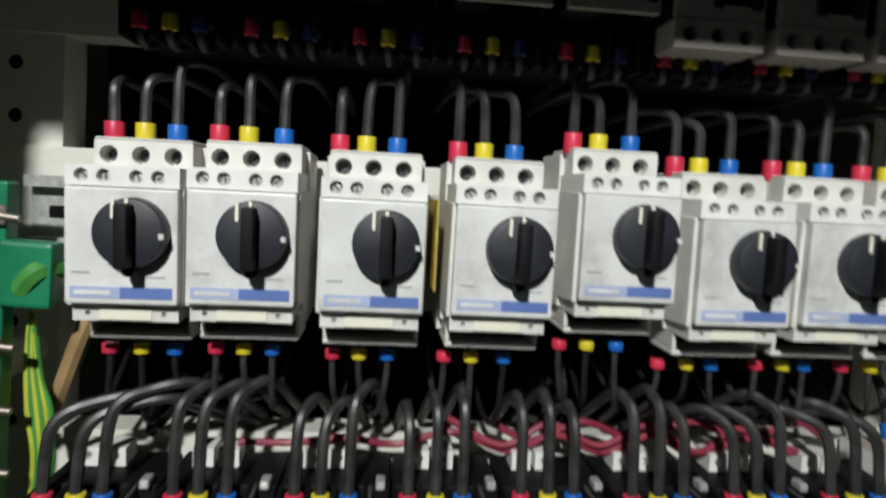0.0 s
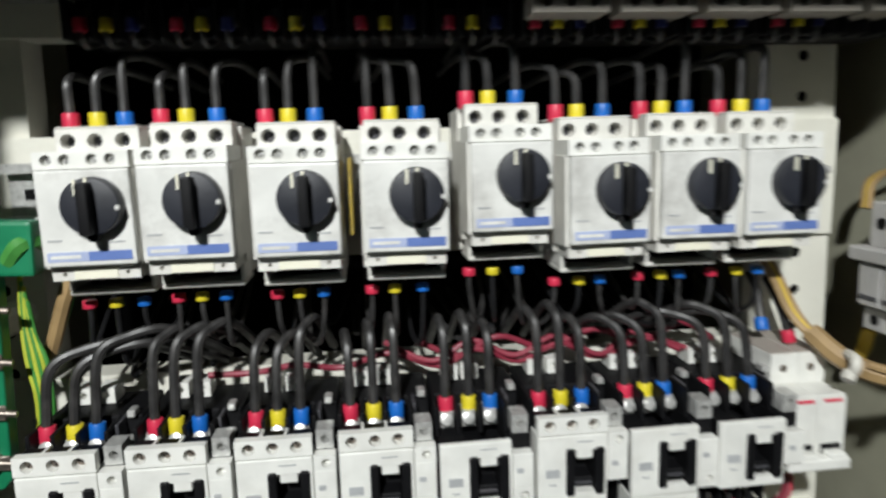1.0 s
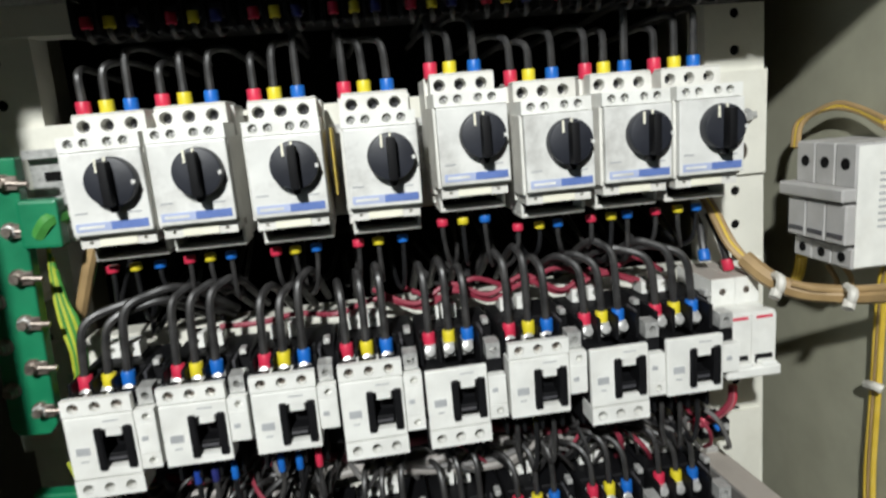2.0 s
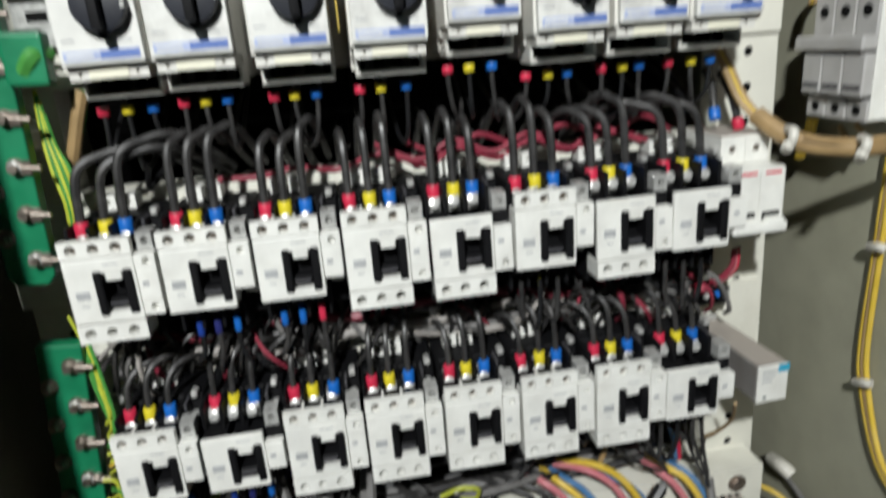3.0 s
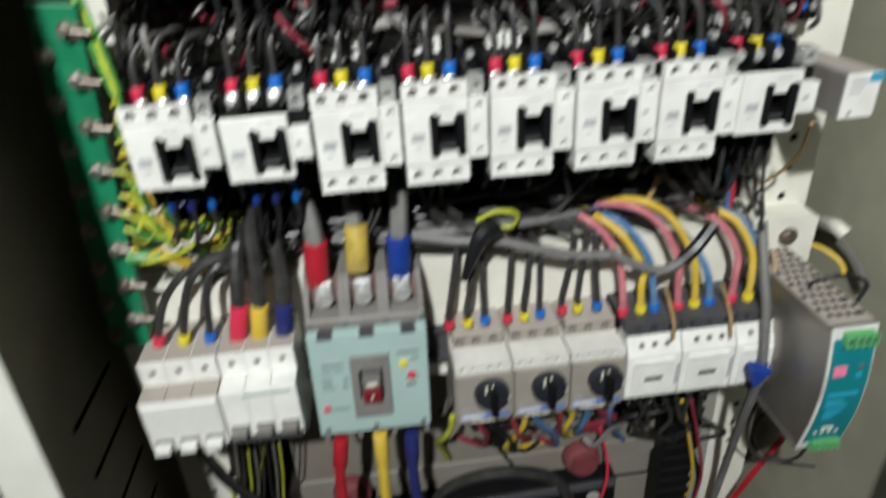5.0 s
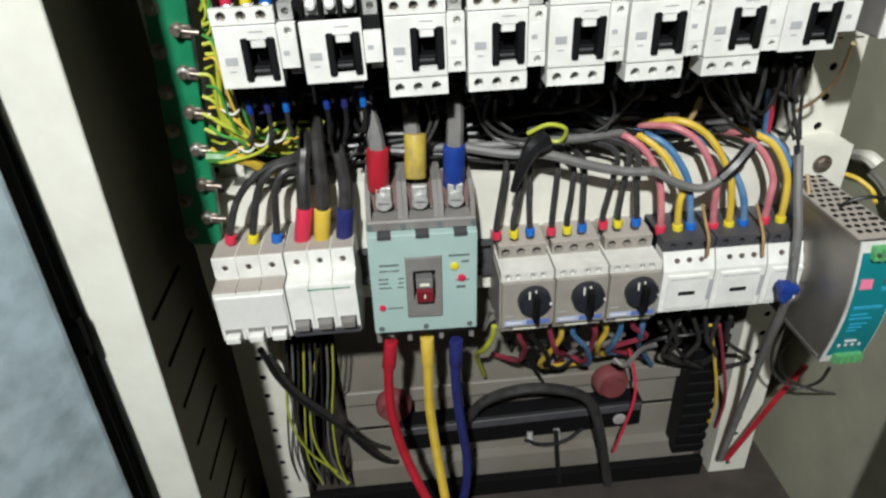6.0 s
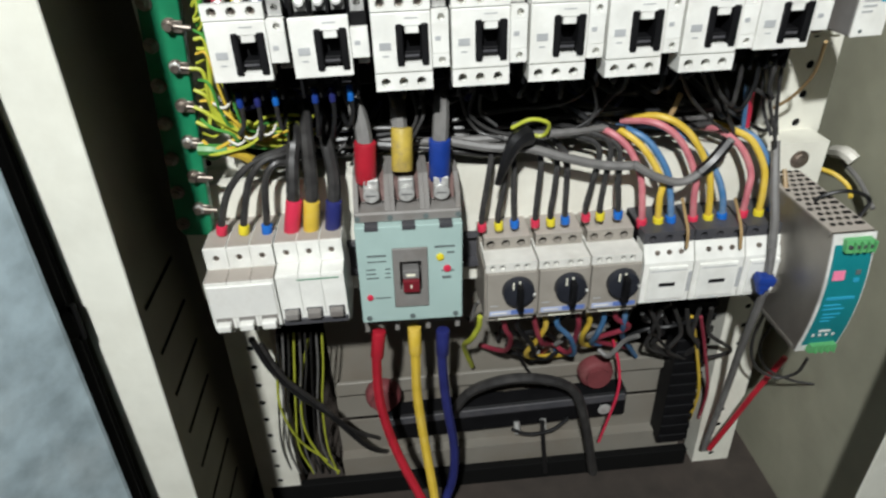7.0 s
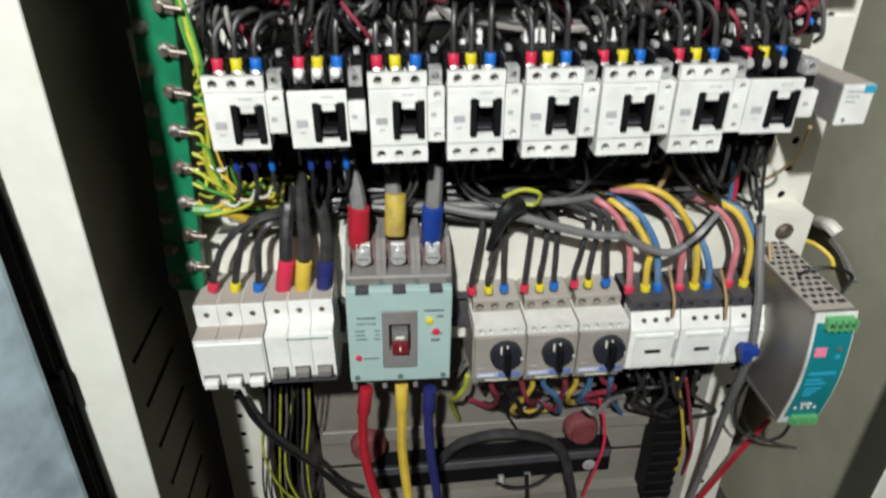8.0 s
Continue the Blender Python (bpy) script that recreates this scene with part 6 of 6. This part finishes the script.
wire([(-0.137, 0.321, 0.600), (-0.131, 0.319, 0.597), (-0.127, 0.321, 0.598), (-0.125, 0.327, 0.602)], 0.0010, CREAMTIE, "white nylon cable tie", category="cable tie", name="cable_tie")
wire([(-0.122, 0.321, 0.576), (-0.117, 0.319, 0.573), (-0.112, 0.321, 0.574), (-0.110, 0.327, 0.578)], 0.0010, CREAMTIE, "white nylon cable tie", category="cable tie", name="cable_tie")
wire([(-0.132, 0.321, 0.572), (-0.126, 0.319, 0.569), (-0.122, 0.321, 0.570), (-0.119, 0.327, 0.573)], 0.0010, CREAMTIE, "white nylon cable tie", category="cable tie", name="cable_tie")
wire([(-0.110, 0.321, 0.578), (-0.105, 0.319, 0.575), (-0.100, 0.321, 0.576), (-0.098, 0.327, 0.579)], 0.0010, CREAMTIE, "white nylon cable tie", category="cable tie", name="cable_tie")
wire([(-0.136, 0.345, 0.874), (-0.138, 0.345, 0.852), (-0.137, 0.343, 0.828), (-0.134, 0.342, 0.806), (-0.137, 0.345, 0.782)], 0.0013, W_LIME, "yellow-green earth wire beside the green bar", "earth wires")
wire([(-0.136, 0.345, 0.871), (-0.137, 0.345, 0.850), (-0.135, 0.343, 0.828), (-0.132, 0.342, 0.805), (-0.136, 0.345, 0.782)], 0.0013, W_GREEN, "yellow-green earth wire beside the green bar", "earth wires")
wire([(-0.135, 0.345, 0.868), (-0.136, 0.345, 0.847), (-0.133, 0.343, 0.828), (-0.131, 0.342, 0.805), (-0.134, 0.345, 0.781)], 0.0013, W_LIME, "yellow-green earth wire beside the green bar", "earth wires")
wire([(-0.135, 0.345, 0.865), (-0.134, 0.345, 0.845), (-0.131, 0.343, 0.828), (-0.129, 0.342, 0.805), (-0.133, 0.345, 0.781)], 0.0013, W_GREEN, "yellow-green earth wire beside the green bar", "earth wires")
wire([(-0.135, 0.345, 0.862), (-0.133, 0.345, 0.843), (-0.129, 0.343, 0.827), (-0.127, 0.342, 0.805), (-0.131, 0.345, 0.781)], 0.0013, W_LIME, "yellow-green earth wire beside the green bar", "earth wires")
wire([(-0.134, 0.345, 0.860), (-0.132, 0.345, 0.840), (-0.127, 0.343, 0.827), (-0.126, 0.342, 0.805), (-0.130, 0.345, 0.781)], 0.0013, W_GREEN, "yellow-green earth wire beside the green bar", "earth wires")
wire([(-0.113, 0.352, 0.871), (-0.119, 0.352, 0.856), (-0.127, 0.354, 0.835), (-0.134, 0.358, 0.820)], 0.004, W_TAN, "tan and green earth strap hanging beside the breakers", category="cable", name="earth_cable")
wire([(-0.112, 0.354, 0.871), (-0.117, 0.354, 0.855), (-0.126, 0.356, 0.835), (-0.132, 0.360, 0.819)], 0.0022, W_GREEN, "green strand of the earth strap")
wire([(-0.131, 0.328, 0.884), (-0.124, 0.326, 0.892), (-0.120, 0.335, 0.893)], 0.0052, W_GREEN, "green earth cable curling to a lug", category="cable", name="earth_cable")

# thin earth wires crowding beside the lower green bar
er = random.Random(11)
for j in range(14):
    z0 = 0.655 - 0.0075 * j + er.uniform(-0.003, 0.003)
    x0 = -0.138 - 0.0012 * j
    wx, wy = er.uniform(-0.134, -0.120), er.uniform(0.318, 0.334)
    low = er.uniform(0.560, 0.580)
    wire([(x0, 0.324, z0), (x0 + 0.008, wy, z0 - er.uniform(0.001, 0.006)), (wx, wy + er.uniform(-0.004, 0.004), (z0 + low) / 2 + er.uniform(-0.008, 0.008)),
          (wx + er.uniform(0.004, 0.012), wy + 0.004, low + er.uniform(0.0, 0.006)), (-0.103 + er.uniform(-0.004, 0.010), 0.342, low + er.uniform(-0.010, 0.004)), (-0.085 + er.uniform(-0.006, 0.010), 0.362, low - 0.006)],
         er.uniform(0.0009, 0.0014), (W_LIME, W_GREEN, W_LIME, W_YEL)[j % 4], "thin yellow-green earth wire in a loose bundle", "earth wires", sides=6)
for j in range(6):
    x0, z0 = -0.137 + er.uniform(-0.004, 0.003), 0.664 - 0.004 * j
    wire([(x0, 0.325, z0), (x0 + 0.005, 0.322, z0 + 0.010), (x0 + er.uniform(-0.006, 0.002), 0.330, 0.700 + er.uniform(-0.006, 0.006)), (-0.146 + er.uniform(-0.004, 0.004), 0.342, 0.735)],
         er.uniform(0.0010, 0.0014), (W_LIME, W_GREEN)[j % 2], "thin yellow-green earth wire rising beside the bar", "earth wires", sides=6)

# yellow-brown harness to the right wall
wire([(0.284, 0.345, 0.865), (0.290, 0.342, 0.852), (0.297, 0.335, 0.832), (0.304, 0.325, 0.820), (0.309, 0.312, 0.814)], 0.0022, W_TAN, "yellow-brown wire from the upper breakers into the harness", "harness wires")
wire([(0.286, 0.345, 0.864), (0.293, 0.342, 0.851), (0.299, 0.335, 0.832), (0.306, 0.325, 0.820), (0.309, 0.312, 0.812)], 0.0022, W_YEL, "yellow-brown wire from the upper breakers into the harness", "harness wires")
wire([(0.289, 0.345, 0.864), (0.295, 0.342, 0.851), (0.302, 0.335, 0.832), (0.307, 0.325, 0.820), (0.309, 0.312, 0.811)], 0.0022, W_TAN, "yellow-brown wire from the upper breakers into the harness", "harness wires")
wire([(0.304, 0.325, 0.822), (0.312, 0.310, 0.811), (0.325, 0.300, 0.804), (0.342, 0.290, 0.802), (0.353, 0.280, 0.803), (0.364, 0.262, 0.808)], 0.006, W_TAN, "tan wrapped wire harness with white ties", category="harness", name="wire_harness")
wire([(0.319, 0.297, 0.810), (0.330, 0.290, 0.807), (0.344, 0.284, 0.806), (0.358, 0.265, 0.811)], 0.0022, W_TAN, "loose tan wire along the harness")
wire([(0.313, 0.305, 0.814), (0.310, 0.295, 0.814), (0.309, 0.295, 0.807), (0.313, 0.305, 0.801)], 0.003, CREAMTIE, "white nylon cable tie round the harness", category="cable tie", name="cable_tie")
wire([(0.308, 0.296, 0.807), (0.305, 0.294, 0.803)], 0.0036, CREAMTIE, "head of a white cable tie", category="cable tie", name="cable_tie")
wire([(0.346, 0.283, 0.808), (0.342, 0.273, 0.808), (0.341, 0.273, 0.802), (0.347, 0.283, 0.795)], 0.003, CREAMTIE, "white nylon cable tie round the harness", category="cable tie", name="cable_tie")
wire([(0.341, 0.274, 0.802), (0.338, 0.272, 0.798)], 0.0036, CREAMTIE, "head of a white cable tie", category="cable tie", name="cable_tie")
wire([(0.287, 0.345, 0.819), (0.288, 0.350, 0.830), (0.290, 0.357, 0.841), (0.289, 0.365, 0.851)], 0.0026, W_GREY, "dark wire with blue sleeve into the two-pole breaker", ferrule=BLUE, fr=0.0040, fl=0.008)
wire([(0.302, 0.340, 0.812), (0.300, 0.342, 0.824), (0.298, 0.347, 0.836), (0.298, 0.360, 0.848)], 0.0026, W_GREY, "dark wire with red sleeve into the two-pole breaker", ferrule=RED, fr=0.0040, fl=0.008)
wire([(0.304, 0.335, 0.726), (0.305, 0.338, 0.711), (0.298, 0.345, 0.699), (0.281, 0.352, 0.693), (0.270, 0.362, 0.696)], 0.0022, RED, "red wire under the two-pole breaker", "red wires")
wire([(0.303, 0.335, 0.726), (0.304, 0.338, 0.711), (0.295, 0.345, 0.697), (0.281, 0.352, 0.691), (0.270, 0.362, 0.693)], 0.0022, W_PINK, "red wire under the two-pole breaker", "red wires")
wire([(0.302, 0.335, 0.726), (0.302, 0.338, 0.711), (0.292, 0.345, 0.696), (0.281, 0.352, 0.688), (0.270, 0.362, 0.690)], 0.0022, W_RED, "red wire under the two-pole breaker", "red wires")

# wires on the right wall
wire([(0.372, 0.373, 0.888), (0.378, 0.376, 0.906), (0.385, 0.353, 0.915), (0.388, 0.330, 0.912), (0.386, 0.304, 0.902)], 0.0019, W_TAN, "yellow-brown wire looping over the fuse holder", "fuse wires")
wire([(0.372, 0.370, 0.888), (0.378, 0.373, 0.906), (0.385, 0.352, 0.916), (0.388, 0.331, 0.913), (0.386, 0.305, 0.905)], 0.0019, W_YEL, "yellow-brown wire looping over the fuse holder", "fuse wires")
wire([(0.372, 0.368, 0.888), (0.378, 0.371, 0.906), (0.385, 0.350, 0.918), (0.388, 0.331, 0.915), (0.386, 0.305, 0.907)], 0.0019, W_TAN, "yellow-brown wire looping over the fuse holder", "fuse wires")
wire([(0.372, 0.356, 0.809), (0.376, 0.364, 0.794), (0.380, 0.377, 0.778)], 0.0019, W_YEL, "yellow wire under the fuse holder", "fuse wires")
wire([(0.372, 0.360, 0.809), (0.376, 0.368, 0.793), (0.380, 0.380, 0.777)], 0.0019, W_YEL, "yellow wire under the fuse holder", "fuse wires")
wire([(0.372, 0.363, 0.808), (0.376, 0.372, 0.792), (0.380, 0.383, 0.777)], 0.0019, W_YEL, "yellow wire under the fuse holder", "fuse wires")
wire([(0.375, 0.337, 0.807), (0.378, 0.332, 0.798), (0.380, 0.332, 0.790)], 0.0018, W_TAN, "tan wire under the fuse holder", "fuse wires")
wire([(0.375, 0.322, 0.810), (0.378, 0.318, 0.802), (0.380, 0.320, 0.794)], 0.0018, W_TAN, "tan wire under the fuse holder", "fuse wires")
wire([(0.391, 0.300, 0.819), (0.393, 0.310, 0.796), (0.394, 0.312, 0.721), (0.394, 0.313, 0.647), (0.394, 0.307, 0.614), (0.394, 0.284, 0.565), (0.394, 0.251, 0.546), (0.394, 0.214, 0.544)], 0.002, W_YEL, "yellow wire tied down the cabinet wall", "wall wires")
wire([(0.391, 0.298, 0.819), (0.393, 0.307, 0.796), (0.394, 0.310, 0.722), (0.394, 0.310, 0.649), (0.394, 0.304, 0.615), (0.394, 0.282, 0.567), (0.394, 0.249, 0.548), (0.394, 0.214, 0.544)], 0.002, W_TAN, "yellow wire tied down the cabinet wall", "wall wires")
wire([(0.391, 0.295, 0.819), (0.393, 0.305, 0.797), (0.394, 0.307, 0.722), (0.394, 0.307, 0.650), (0.394, 0.301, 0.617), (0.394, 0.280, 0.568), (0.394, 0.247, 0.549), (0.394, 0.214, 0.544)], 0.002, W_YEL, "yellow wire tied down the cabinet wall", "wall wires")
wire([(0.390, 0.313, 0.724), (0.388, 0.303, 0.727), (0.390, 0.299, 0.726)], 0.0032, CREAMTIE, "white tie clip on the wall wires", category="cable tie", name="cable_tie")
wire([(0.390, 0.309, 0.619), (0.388, 0.299, 0.624), (0.390, 0.294, 0.625)], 0.0032, CREAMTIE, "white tie clip on the wall wires", category="cable tie", name="cable_tie")
wire([(0.388, 0.388, 0.495), (0.384, 0.369, 0.502), (0.388, 0.361, 0.498)], 0.006, CREAMTIE, "white adhesive clip on the wall", category="clip", name="wall_clip")
wire([(0.390, 0.378, 0.490), (0.390, 0.350, 0.484), (0.388, 0.322, 0.471)], 0.0022, W_CABLE, "grey wire from a wall clip")

# blue clip on the side cable
bt = boxes((-0.0075, 0.0075, -0.006, 0.005, -0.003, 0.005), (-0.0045, 0.0050, -0.0055, 0.004, -0.008, -0.002), (-0.0020, 0.0030, -0.005, 0.003, -0.0125, -0.007), bevel=0.0018, seg=2)
place(tagged(part("cable_clip", bt, DEEPBLUE, None, "", True), "dark blue plastic clip round the side cable", "clip"), 0.2815, 0.2850, 0.4335, 0, 12, 0)
